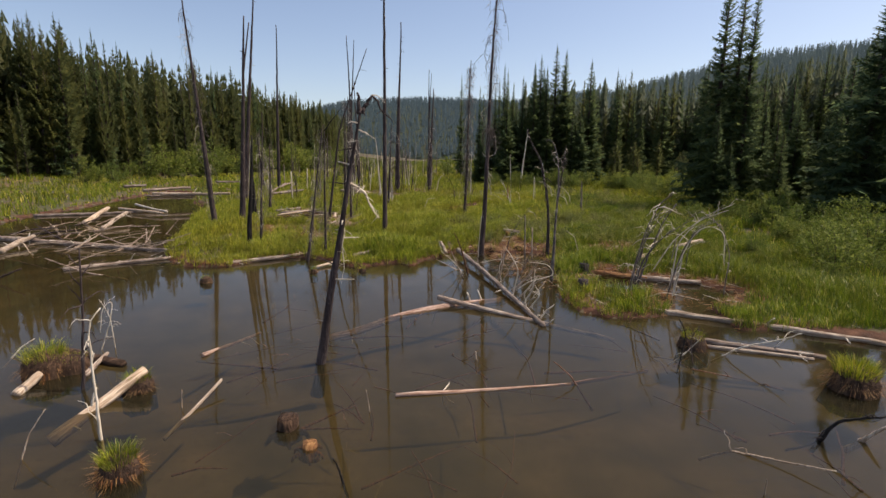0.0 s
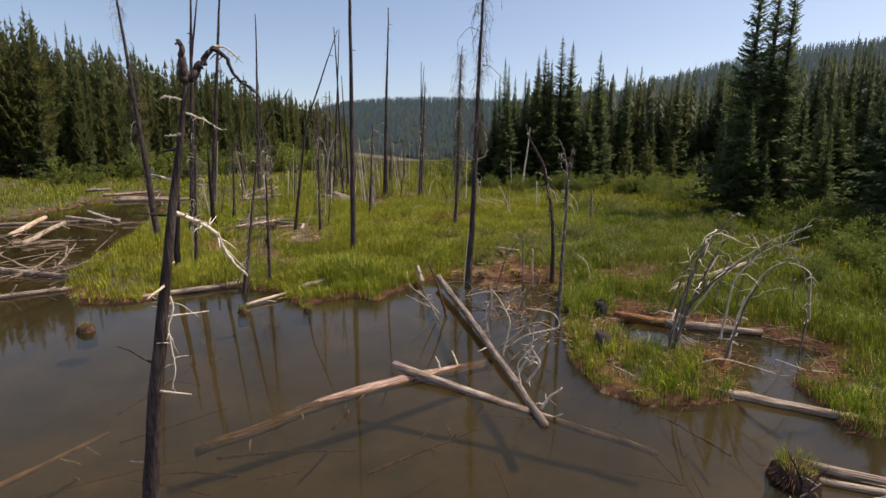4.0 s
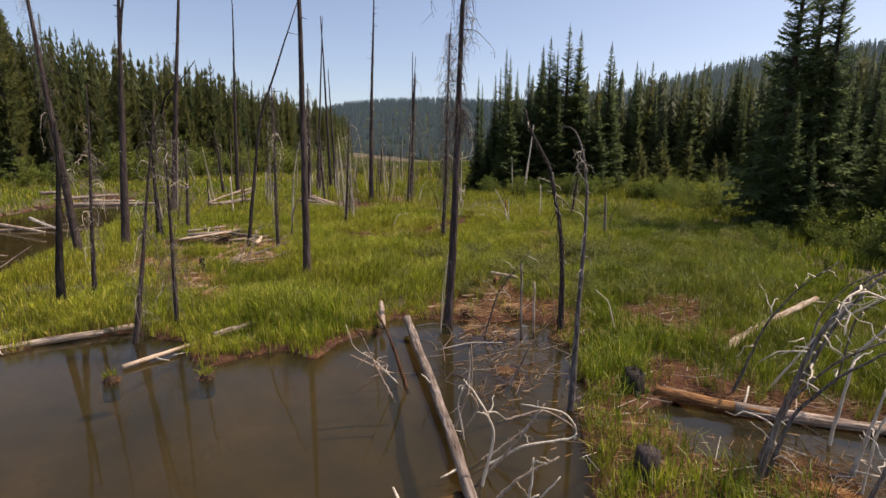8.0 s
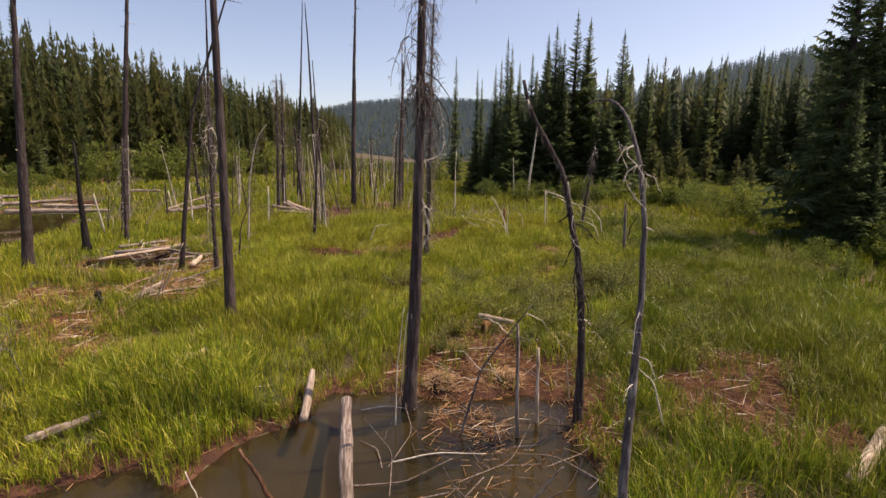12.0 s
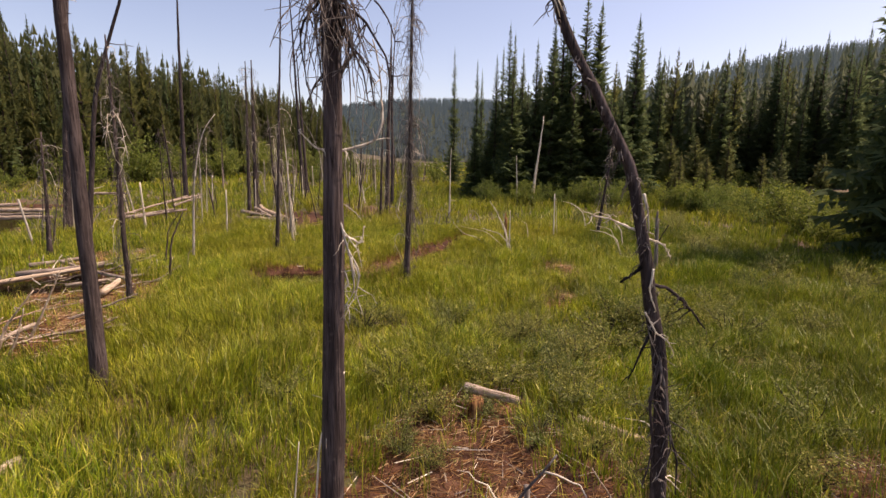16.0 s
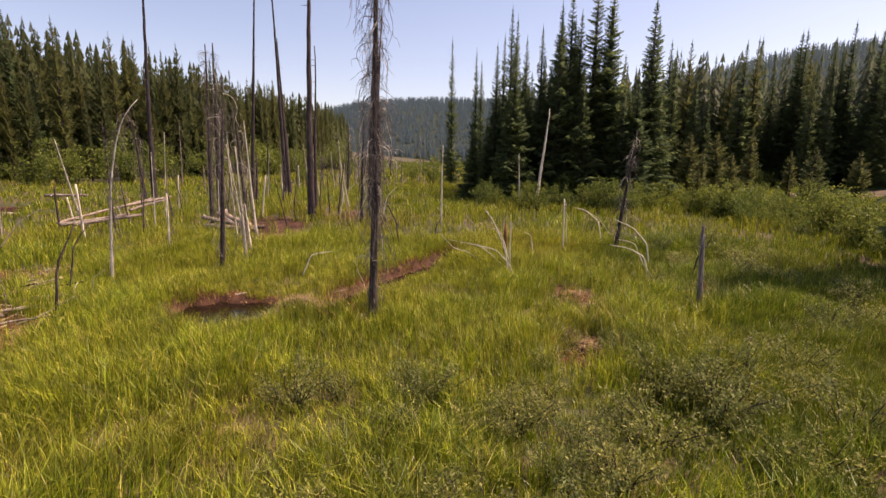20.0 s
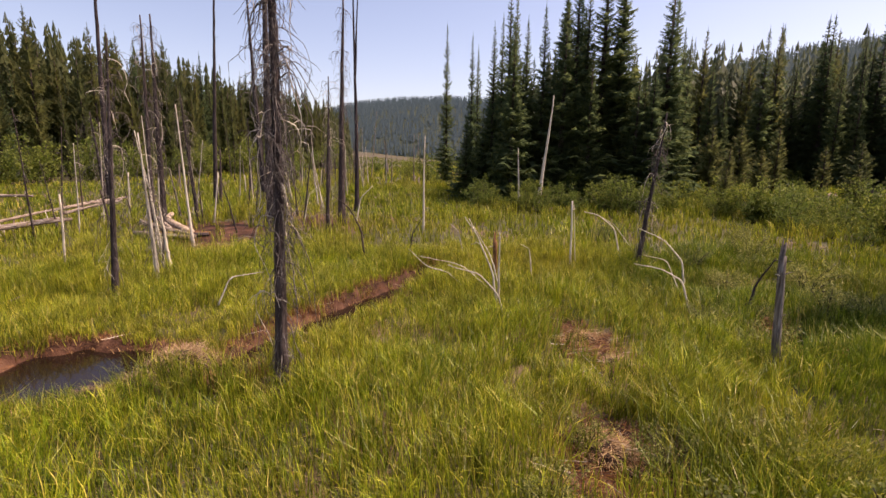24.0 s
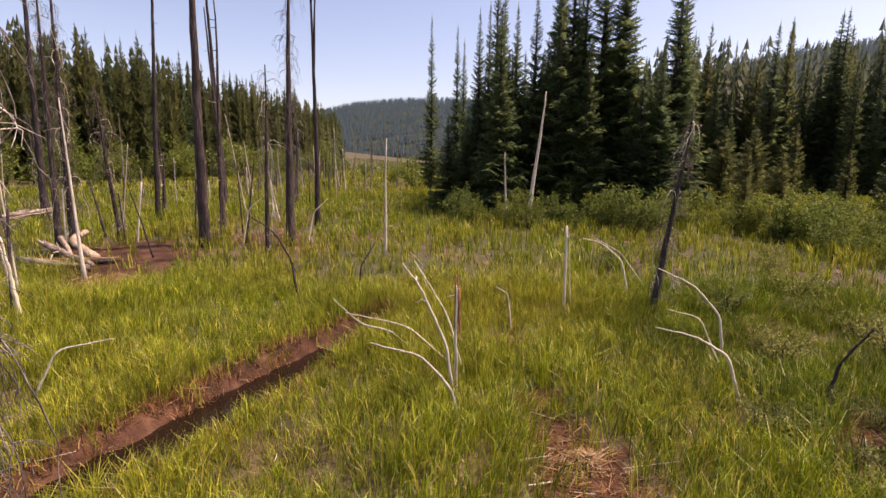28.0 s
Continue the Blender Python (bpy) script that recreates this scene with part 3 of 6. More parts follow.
def far_trees(name, spots, mat, label, n=5, sprays=5):
    """Woods too far to count: ragged spires of many small sprays each, in one sheet."""
    r = np.random.RandomState(len(spots))
    x, y, z, tall = np.array(spots).T[:, :, None, None]
    m = len(spots)
    w = tall * r.uniform(0.10, 0.17, (m, 1, 1))
    u = np.arange(n)[None, :, None] / n
    rad = w * (1 - u) * r.uniform(0.75, 1.2, (m, n, 1)) + 0.15
    zz = z + tall * (0.05 + 0.88 * u)
    a = r.uniform(0, 6, (m, n, 1)) + np.arange(sprays)[None, None] * 6.283 / sprays + r.uniform(-0.25, 0.25, (m, n, sprays))
    q = rad * r.uniform(0.6, 1.25, (m, n, sprays))
    b = a + 4.5 / sprays
    flat = np.zeros_like(q)
    v = np.stack([np.stack([x + flat, y + flat, zz + tall * 0.85 / n + flat], -1), np.stack([x + q * np.cos(a), y + q * np.sin(a), zz - q * 0.35], -1),
                  np.stack([x + 0.8 * q * np.cos(b), y + 0.8 * q * np.sin(b), zz + flat], -1)], -2).reshape(-1, 3)
    return tagged(part(name, mesh_np(name, v, np.arange(len(v)).reshape(-1, 3), mat)), label, "forest", kind="stuff")


spots = []
for k in range(1900):
    y = rng.uniform(35, 190)
    x = -np.interp(y, [35, 62, 90, 120, 150, 190], [55, 49, 42, 37, 34, 36]) - rng.uniform(0, 60) * rng.random()
    spots.append((x, y, gz(x, y), rng.uniform(11, 20)))
far_trees("pine_woods", spots, M_PINE, "dense olive pine woods on the valley side", 13, 7)
spots = []
for k in range(1300):
    x = rng.uniform(12, 130)
    y = np.interp(x, [12, 24, 40, 62, 130], [84, 78, 68, 60, 40]) + rng.uniform(2, 70) * rng.random()
    spots.append((x, y, gz(x, y), rng.uniform(10.5, 16)))
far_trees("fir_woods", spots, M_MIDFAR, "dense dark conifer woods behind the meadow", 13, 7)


def ridge(name, x0, x1, y0, depth, tops, count, label):
    """A far wooded ridge: a rounded hill sheet and its trees."""
    xs, ys = np.linspace(x0, x1, 60), np.linspace(y0, y0 + depth, 14)

    def hill(x, y):
        crest = np.interp(x, [p[0] for p in tops], [p[1] for p in tops])
        return crest * np.sin(np.clip((y - y0) / depth, 0, 1) * 1.57) ** 0.8 + 1.2

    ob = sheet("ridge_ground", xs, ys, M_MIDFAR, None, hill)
    tagged(ob, "smoky blue-green wooded ridge far up the valley", "hill", kind="structure")
    at = []
    for _ in range(count):
        x, y = rng.uniform(x0, x1), y0 + depth * rng.random() ** 1.2
        at.append((x, y, float(hill(np.array(x), np.array(y))), rng.uniform(11, 17)))
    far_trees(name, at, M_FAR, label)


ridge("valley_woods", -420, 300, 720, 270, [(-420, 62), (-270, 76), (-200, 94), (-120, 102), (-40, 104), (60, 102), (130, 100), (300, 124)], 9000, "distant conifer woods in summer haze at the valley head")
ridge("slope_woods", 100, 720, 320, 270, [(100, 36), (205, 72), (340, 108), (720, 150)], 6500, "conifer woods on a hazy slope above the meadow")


# ---- dead trees ----
def strand(s, p, out, reach, fall, r, rng, forks=0):
    """A dead twig that leaves the trunk and hangs down it in crooked bends."""
    n = max(3, int(fall / 0.17))
    jit = min(0.05, 0.008 + 0.3 * reach)
    q = p + out * reach * 0.6 + np.array([0, 0, rng.uniform(-0.2, 0.5) * reach])
    line = [p, q]
    drift = np.array([rng.uniform(-0.5, 0.5), rng.uniform(-0.5, 0.5), 0]) * reach
    for k in range(n):
        q = q + drift / n + out * reach * (0.5 / n if k < n / 2 else -0.6 / n) + np.array([rng.gauss(0, jit), rng.gauss(0, jit), -fall / n * rng.uniform(0.3, 1.6)])
        line.append(q)
    line = curve_points(line, 2 * len(line), 0.2 * r, rng)
    rad = r * np.linspace(1, 0.4, len(line))
    s.tube(line, rad, 4, 0.1, rng)
    for _ in range(forks):
        k = rng.randrange(1, len(line) - 1)
        e = line[k] + np.array([rng.gauss(0, 2.4 * jit), rng.gauss(0, 2.4 * jit), -6 * jit * rng.uniform(0.07, 1)])
        m = (line[k] + e) / 2 + np.array([rng.gauss(0, 0.6 * jit), rng.gauss(0, 0.6 * jit), 0.8 * jit])
        s.tube([line[k], m, e], np.array([0.6, 0.5, 0.3]) * r, 3, 0, rng)


def along(pts, f):
    """The place at the share f of a line."""
    i = min(len(pts) - 2, int(f * (len(pts) - 1)))
    g = f * (len(pts) - 1) - i
    return pts[i] * (1 - g) + pts[i + 1] * g


def snag(x, y, top, r, style="bare", mat=None, label="", bend=None, seed=None, twigs=None, fork=0.0, limbs=(), spread=1.0, low=None, beard=1.0, taper=0.80):
    """A standing dead tree from its foot to the place of its tip: trunk, stubs, and drooping dead branches."""
    rng = random.Random(seed if seed is not None else int(x * 977 + y * 131))
    mat = mat or M_SNAG
    z0 = gz(x, y) if y > 9 else -0.5
    foot, tip = np.array([x, y, z0 - 0.15]), np.array(top, float)
    tall = np.linalg.norm(tip - foot)
    line = [foot] + [np.array(p, float) for p in (bend or [])] + [tip]
    pts = curve_points(line, max(8, int(tall * 2.2), 4 * len(line) if bend else 0), 0.07 * r, rng)
    pts[1:-1] += np.sin(np.linspace(0, rng.uniform(3, 7), len(pts)))[1:-1, None] * np.array([rng.uniform(-1, 1), rng.uniform(-1, 1), 0]) * 0.3 * r
    u = np.linspace(0, 1, len(pts))
    rad = r * (1 - (taper if tall > 2.4 else 0.25) * u ** 0.9) * (1 + 0.35 * np.exp(-u * tall / 0.25))
    ob = new("dead_tree")
    ob.location = foot
    s = Soup()
    s.tube(pts - foot, rad, 10, 0.07, rng)
    part("trunk", s.mesh("trunk", mat, True), ob)
    if fork:
        k = int(len(pts) * fork)
        s = Soup()
        off = np.linspace(0, 1, len(pts) - k)[:, None] * np.array([0.22, 0.05, -0.3])
        s.tube(pts[k:] - foot + off, rad[k:] * 0.85, 8, 0.06, rng)
        part("second_stem", s.mesh("second_stem", mat, True), ob)
    for way, thick, stuff in limbs:
        s = Soup()
        b = curve_points([np.array(q) - foot for q in way], 6 + 3 * len(way), 0.3 * thick, rng)
        s.tube(b, thick * np.linspace(1, 0.35, len(b)), 6, 0.12, rng)
        size = min(1.0, 0.9 * np.linalg.norm(b[-1] - b[0]))
        for _ in range(2 * len(way)):
            q = b[rng.randrange(2, len(b))]
            e = q + size * np.array([rng.uniform(-0.2, 0.2), rng.uniform(-0.2, 0.2), rng.uniform(-0.25, 0.12)])
            s.tube(curve_points([q, (q + e) / 2 + np.array([0.02, 0, 0.02]), e], 4, 0.01, rng), thick * np.linspace(0.4, 0.15, 4), 4, 0, rng)
        part("limb", s.mesh("limb", stuff, True), ob)
    n = int(1.4 * twigs) if twigs is not None and style == "droopy" else twigs if twigs is not None else {"bare": 14, "droopy": 26, "spiky": 20}[style]
    lo = {"bare": 0.12, "droopy": 0.12, "spiky": 0.2}[style] if low is None else low
    for _ in range(n):
        f = rng.uniform(lo, 0.97)
        p, a = along(pts, f) - foot, rng.uniform(0, 6.283)
        out = np.array([math.cos(a), math.sin(a), 0])
        s = Soup()
        if style == "droopy":
            size = spread * min(1.0, tall / 5) * (0.6 + 3.5 * r)
            strand(s, p, out, rng.uniform(0.10, 0.62) * size, rng.uniform(0.3, 1.7) * size * (1.15 - 0.5 * f), 0.0088 * (0.7 + 2.5 * r), rng, 4)
            part("branch", s.mesh("branch", M_SILVER if rng.random() < 0.3 else M_GREY, True), ob)
        else:
            ln = rng.uniform(0.06, 0.22) if style == "bare" else rng.uniform(0.1, 0.5) * spread
            e = p + out * ln + np.array([0, 0, rng.uniform(-0.3, 0.3) * ln])
            s.tube(curve_points([p, e], 4, 0.02 * ln, rng), np.array([0.018, 0.014, 0.010, 0.006]) * (0.5 + 3 * r), 5, 0.1, rng)
            part("branch_stub", s.mesh("branch_stub", M_SILVER if rng.random() < 0.4 else mat, True), ob)
    for _ in range(5 if tall < 2.4 and r > 0.06 else 0):
        a, q = rng.uniform(0, 6.283), 0.6 * rad[-1]
        e = pts[-1] - foot + np.array([math.cos(a) * q, math.sin(a) * q, 0])
        s = Soup()
        s.tube([e - np.array([0, 0, 0.25]), e, e + np.array([0.01, 0, rng.uniform(0.05, 0.28)])], [0.45 * rad[-1], 0.4 * rad[-1], 0.01], 5, 0.15, rng)
        part("splinter", s.mesh("splinter", mat, True), ob)
    if style == "droopy":
        s = Soup()
        for _ in range(int((14 + 14 * tall) * beard * (0.65 if tall < 6 else 1.0))):
            f = min(0.95, max(low or 0.08, rng.gauss(0.5, 0.25)))
            a = rng.uniform(0, 6.283)
            strand(s, along(pts, f) - foot, np.array([math.cos(a), math.sin(a), 0]), spread * rng.uniform(0.04, 0.34) * (0.6 + 3 * r), spread * rng.uniform(0.2, 0.9), 0.0062 * (0.7 + 2.0 * r), rng, 2)
        tagged(part("dry_twig_tangle", s.mesh("dry_twig_tangle", M_GREY), ob), kind="stuff")
    words = {"bare": "tall bare grey dead tree trunk standing in the marsh", "droopy": "grey dead tree with drooping tangled dry twigs", "spiky": "dead grey tree with short broken branch stubs"}
    return tagged(ob, label or words[style], "dead tree", "standing dead trees")


def log(a, b, r, mat=None, label="", stubs=4, taper=0.7, seed=None, bend=0.0, lift=0.0):
    """A fallen trunk from end a to end b, with broken ends and branch stubs."""
    rng = random.Random(seed if seed is not None else int(a[0] * 517 + b[1] * 91))
    mat = mat or M_LOG
    a, b = np.array(a, float), np.array(b, float)
    length = np.linalg.norm(b - a)
    ob = new("fallen_log")
    way = Vector(b - a).to_track_quat("Z", "Y")
    ob.location, ob.rotation_mode, ob.rotation_quaternion = a, "QUATERNION", way
    n = max(6, int(length * 3))
    bend = bend or rng.uniform(-0.012, 0.012)
    pts = curve_points([(0, 0, 0), (bend * length, 0.3 * bend * length + lift, length / 2), (0, 0, length)], n, 0.12 * r, rng)
    s = Soup()
    s.tube(pts, r * np.linspace(1, taper, n) * np.array([rng.uniform(0.92, 1.08) for _ in range(n)]), 12, 0.12, rng)
    trunk = part("log_trunk", s.mesh("log_trunk", mat, True), ob)
    for _ in range(stubs):
        p = pts[rng.randrange(1, n - 1)]
        t = rng.uniform(0, 6.283)
        out = np.array([math.cos(t), math.sin(t), rng.uniform(-0.2, 0.6)])
        ln = rng.uniform(0.1, 0.3) + r
        s = Soup()
        s.tube(curve_points([p, p + out * ln * 0.6, p + out * ln + np.array([0, 0, 0.05])], 4, 0.01, rng), np.array([0.16, 0.13, 0.1, 0.06]) * r + 0.006, 5, 0.1, rng)
        part("branch_stub", s.mesh("branch_stub", M_SILVER if mat is not M_WETLOG else mat, True), ob)
    return tagged(ob, label or "weathered fallen log lying in the wet marsh", "log", "fallen logs")


def stick(points, r, mat=None, label="", name="dead_branch", twigs=0, seed=1, end=0.35):
    """A loose dead branch along a bent line; twigs fork from it."""
    rng = random.Random(seed + int(points[0][0] * 313))
    foot = np.array(points[0], float)
    ob = new(name)
    ob.location = foot
    pts = curve_points([np.array(p, float) - foot for p in points], 6 + 4 * len(points), 0.25 * r, rng)
    s = Soup()
    s.tube(pts, r * np.linspace(1, end, len(pts)), 6, 0.08, rng)
    part("stem", s.mesh("stem", mat or M_SILVER, True), ob)
    span = np.linalg.norm(pts[-1] - pts[0])
    for _ in range(twigs):
        k = rng.randrange(len(pts) // 4, len(pts) - 1)
        e = pts[k] + np.array([rng.uniform(-1, 1), rng.uniform(-1, 1), rng.uniform(-0.6, 0.7)]) * span * 0.19
        s = Soup()
        s.tube(curve_points([pts[k], (pts[k] + e) / 2 + np.array([0, 0, 0.04 * span]), e], 6, 0.012 * span, rng), r * np.linspace(0.42, 0.14, 6), 4, 0, rng)
        part("twig", s.mesh("twig", M_SILVER if mat in (None, M_GREY) else mat, True), ob)
    return tagged(ob, label or "thin bleached dead branch sticking out of the sedge", "branch", "loose dead branches")


def stump(x, y, tall, r, mat=None, label="", z=None):
    rng = random.Random(int(x * 71 + y * 53))
    ob = new("stump")
    ob.location = (x, y, (gz(x, y) if z is None else z) - 0.1)
    s = Soup()
    pts = np.array([(0, 0, 0), (0.01, 0, 0.3 * tall), (0.02, 0.01, 0.7 * tall), (0.03, 0.01, tall + 0.1)])
    s.tube(pts, [r * 1.35, r * 1.05, r * 0.97, r * 0.9], 12, 0.1, rng)
    part("stump_body", s.mesh("stump_body", mat or M_SNAG, True), ob)
    for k in range(5):
        a = k * 1.257 + rng.uniform(-0.3, 0.3)
        s = Soup()
        c, d = math.cos(a), math.sin(a)
        s.tube(curve_points([(c * r * 0.7, d * r * 0.7, 0.35 * tall), (c * r * 1.5, d * r * 1.5, 0.12), (c * r * 2.1, d * r * 2.1, 0.0)], 5, 0.01, rng), np.linspace(0.4, 0.15, 5) * r, 6, 0.1, rng)
        part("root", s.mesh("root", mat or M_SNAG, True), ob)
    for k in range(7):
        a = rng.uniform(0, 6.28)
        s = Soup()
        c, d = math.cos(a) * r * 0.75, math.sin(a) * r * 0.75
        s.tube([(c, d, tall * 0.8), (c, d, tall + 0.1 + rng.uniform(0.02, 0.3) * tall)], [r * 0.2, r * 0.05], 4, 0.1, rng)
        part("splinter", s.mesh("splinter", mat or M_SNAG, True), ob)
    return tagged(ob, label or "dark weathered broken stump", "stump", "stumps")


def tussock(x, y, r, tall, blades=160, z=0.0):
    """A mound of roots and soil in the water, with sedge on its top."""
    rr = np.random.RandomState(int(abs(x * 37 + y * 91)))
    rng = random.Random(int(abs(x * 37 + y * 91)))
    ob = new("sedge_tussock")
    ob.location = (x, y, z)
    s = Soup()
    h = 0.95 * r
    s.tube([(0, 0, -0.35), (0, 0, -0.05), (0.02, 0, h * 0.55), (0.02, 0.01, h * 0.9), (0.02, 0.01, h)], [r * 1.0, r * 0.95, r * 0.82, r * 0.5, r * 0.15], 14, 0.16, rng)
    part("root_mound", s.mesh("root_mound", M_PEAT, True), ob)
    for mat, count, low, name in ((M_GRASS, 2 * blades, 0.55, "sedge_tuft"), (M_STRAW, 2 * blades, 0.25, "dead_tuft")):
        a, q = rr.uniform(0, 6.283, count), r * np.sqrt(rr.rand(count)) * (0.72 if mat is M_GRASS else 0.95)
        X, Y = q * np.cos(a), q * np.sin(a)
        Z = h * (low + (0.95 - low) * (1 - (q / r) ** 2)) - 0.03
        L, o = 0.55 * tall * rr.uniform(0.35, 1.2, count), rr.uniform(0.05, 0.9, count)
        dz = rr.uniform(-0.9, 0.4, count) if mat is M_STRAW else np.ones(count)
        o = o + 0.3 if mat is M_STRAW else o
        w, b = 0.0028, rr.uniform(0, 6.283, count)
        base = np.stack([X, Y, Z], 1)
        wide = np.stack([w * np.cos(b), w * np.sin(b), 0 * b], 1)
        out = np.stack([np.cos(a) * o * L, np.sin(a) * o * L, dz * L * 0.9], 1)
        mid = base + out * np.array([0.4, 0.4, 0.65])
        P = np.stack([base - wide, base + wide, mid - wide, mid + wide, base + out], 1).reshape(-1, 3)
        k = np.arange(count)[:, None] * 5
        blade = part(name, mesh_np(name, P, np.concatenate([k + [0, 1, 3], k + [0, 3, 2], k + [2, 3, 4]], 1).reshape(-1, 3), mat), ob)
        tagged(blade, kind="stuff")
    return tagged(ob, "rooty sedge tussock standing in the brown pond", "tussock", "sedge tussocks")


def straw_heap(x, y, r, mat, label):
    """A matted heap of dead sedge: a low dome bristling with bent straws."""
    rr, rng = np.random.RandomState(int(abs(x * 57 + y * 83))), random.Random(int(abs(x * 57 + y * 83)))
    ob = new("straw_heap")
    ob.location = (x, y, gz(x, y) - 0.05)
    s = Soup()
    s.tube([(0, 0, -0.1), (0, 0, 0.15 * r), (0.02, 0, 0.45 * r), (0.02, 0.01, 0.62 * r)], [r, 0.95 * r, 0.7 * r, 0.15 * r], 12, 0.14, rng)
    part("peat_dome", s.mesh("peat_dome", M_PEAT, True), ob)
    n = int(2600 * r)
    a, q = rr.uniform(0, 6.283, n), r * np.sqrt(rr.rand(n))
    base = np.stack([q * np.cos(a), q * np.sin(a), 0.60 * r * (1 - (q / r) ** 2) + 0.02], 1)
    L, b, o = 0.55 * r * rr.uniform(0.4, 1.3, n), rr.uniform(0, 6.283, n), a + rr.normal(0, 0.8, n)
    wide = np.stack([np.cos(b), np.sin(b), 0 * b], 1) * 0.004
    way = np.stack([np.cos(o) * L, np.sin(o) * L, rr.uniform(-0.2, 0.45, n) * L], 1)
    mid = base + 0.5 * way + np.stack([0 * L, 0 * L, 0.12 * L], 1)
    P = np.stack([base - wide, base + wide, mid - wide, mid + wide, base + way], 1).reshape(-1, 3)
    k = np.arange(n)[:, None] * 5
    straw = part("matted_straw", mesh_np("matted_straw", P, np.concatenate([k + [0, 1, 3], k + [0, 3, 2], k + [2, 3, 4]], 1).reshape(-1, 3), mat), ob)
    tagged(straw, kind="stuff")
    return tagged(ob, label, "straw heap", "heaps of dead sedge")


# ---- standing dead trees, one by one ----
snag(-2.38, 8.60, (-1.43, 8.46, 4.6), 0.10, "spiky", bend=[(-2.14, 8.48, 0.7), (-1.88, 8.40, 2.1), (-1.66, 8.47, 3.5)], label="dark grey forked dead tree leaning out of the pond", seed=3, twigs=12, limbs=[([(-1.45, 8.46, 4.50), (-1.46, 8.45, 4.64), (-1.46, 8.45, 4.86)], 0.045, M_SNAG), ([(-1.43, 8.48, 4.52), (-1.32, 8.55, 4.70), (-1.26, 8.59, 4.82)], 0.045, M_SNAG), ([(-1.26, 8.59, 4.82), (-1.17, 8.65, 4.76), (-1.11, 8.69, 4.58), (-0.95, 8.78, 4.45)], 0.022, M_SNAG), ([(-1.26, 8.59, 4.83), (-1.16, 8.65, 4.83), (-1.05, 8.72, 4.72)], 0.012, M_SILVER), ([(-1.47, 8.44, 4.35), (-1.58, 8.36, 4.38), (-1.62, 8.33, 4.34)], 0.016, M_SILVER), ([(-1.47, 8.45, 4.25), (-1.35, 8.53, 4.20), (-1.23, 8.61, 4.11)], 0.012, M_SILVER), ([(-1.51, 8.41, 4.06), (-1.57, 8.37, 4.05), (-1.60, 8.34, 4.05)], 0.012, M_SILVER), ([(-1.71, 8.51, 3.39), (-1.56, 8.62, 3.29), (-1.41, 8.73, 3.16), (-1.34, 8.77, 2.92), (-1.19, 8.86, 2.69)], 0.026, M_SILVER), ([(-1.40, 8.73, 3.16), (-1.37, 8.75, 3.02), (-1.21, 8.85, 2.77)], 0.012, M_SILVER), ([(-1.80, 8.43, 2.67), (-1.74, 8.48, 2.52), (-1.80, 8.43, 2.27), (-1.77, 8.46, 1.89), (-1.81, 8.43, 1.67)], 0.012, M_SILVER)])
snag(-2.72, 21.99, (-2.62, 22.00, 12.85), 0.117, "bare")
snag(1.46, 19.05, (1.82, 19.01, 10.10), 0.113, "droopy", twigs=22, low=0.5, beard=0.9, limbs=[([(1.59, 19.09, 3.83), (1.74, 19.14, 3.88), (1.90, 19.19, 3.92), (1.96, 19.20, 4.08), (1.94, 19.20, 4.49), (1.89, 19.19, 4.66)], 0.013, M_SILVER), ([(1.59, 19.02, 3.84), (1.50, 18.95, 3.88), (1.41, 18.91, 3.99)], 0.009, M_SILVER), ([(1.62, 19.10, 3.69), (1.65, 19.11, 3.42), (1.67, 19.11, 3.14), (1.78, 19.15, 2.93), (1.73, 19.14, 2.67), (1.58, 19.09, 2.56)], 0.012, M_SILVER), ([(1.67, 19.11, 4.40), (1.77, 19.15, 4.59), (1.87, 19.18, 4.45), (1.90, 19.19, 4.20)], 0.014, M_SNAG), ([(1.66, 19.11, 4.55), (1.48, 19.05, 4.30), (1.44, 19.03, 4.19)], 0.014, M_SNAG), ([(1.66, 19.11, 3.22), (1.79, 19.16, 3.14), (1.81, 19.17, 3.28)], 0.012, M_SILVER), ([(1.62, 19.10, 3.04), (1.70, 19.13, 2.82), (1.57, 19.09, 2.73)], 0.012, M_SILVER), ([(1.65, 19.05, 2.12), (1.44, 19.04, 1.55), (1.33, 19.03, 0.07)], 0.012, M_SILVER), ([(1.67, 19.02, 4.86), (1.86, 19.02, 4.77), (1.96, 19.02, 4.59), (2.03, 19.02, 4.49), (2.05, 19.02, 4.28), (2.02, 19.02, 4.04)], 0.012, M_SNAG), ([(1.66, 19.00, 4.80), (1.76, 18.98, 4.60), (1.86, 18.98, 4.40), (1.90, 18.98, 4.17)], 0.011, M_SNAG),
    ([(1.59, 19.00, 4.89), (1.46, 18.97, 4.74), (1.42, 18.97, 4.60), (1.45, 18.97, 4.43), (1.46, 18.97, 4.30)], 0.010, M_SNAG), ([(1.66, 19.06, 5.09), (1.85, 19.09, 5.00), (2.02, 19.11, 4.79), (2.07, 19.11, 4.63)], 0.011, M_SNAG),
    ([(1.64, 19.04, 3.44), (1.68, 19.02, 3.25), (1.74, 19.02, 3.02), (1.76, 19.02, 2.79), (1.67, 19.02, 2.66)], 0.010, M_SILVER), ([(1.68, 19.02, 3.27), (1.79, 19.02, 3.12), (1.82, 19.02, 2.98)], 0.006, M_SILVER)])
snag(-7.78, 19.09, (-7.45, 19.22, 4.57), 0.115, "bare", mat=M_CHAR, label="charred black broken trunk stub in the sedge", twigs=9)
snag(-10.94, 26.17, (-10.30, 26.43, 10.77), 0.165, "bare", fork=0.7)
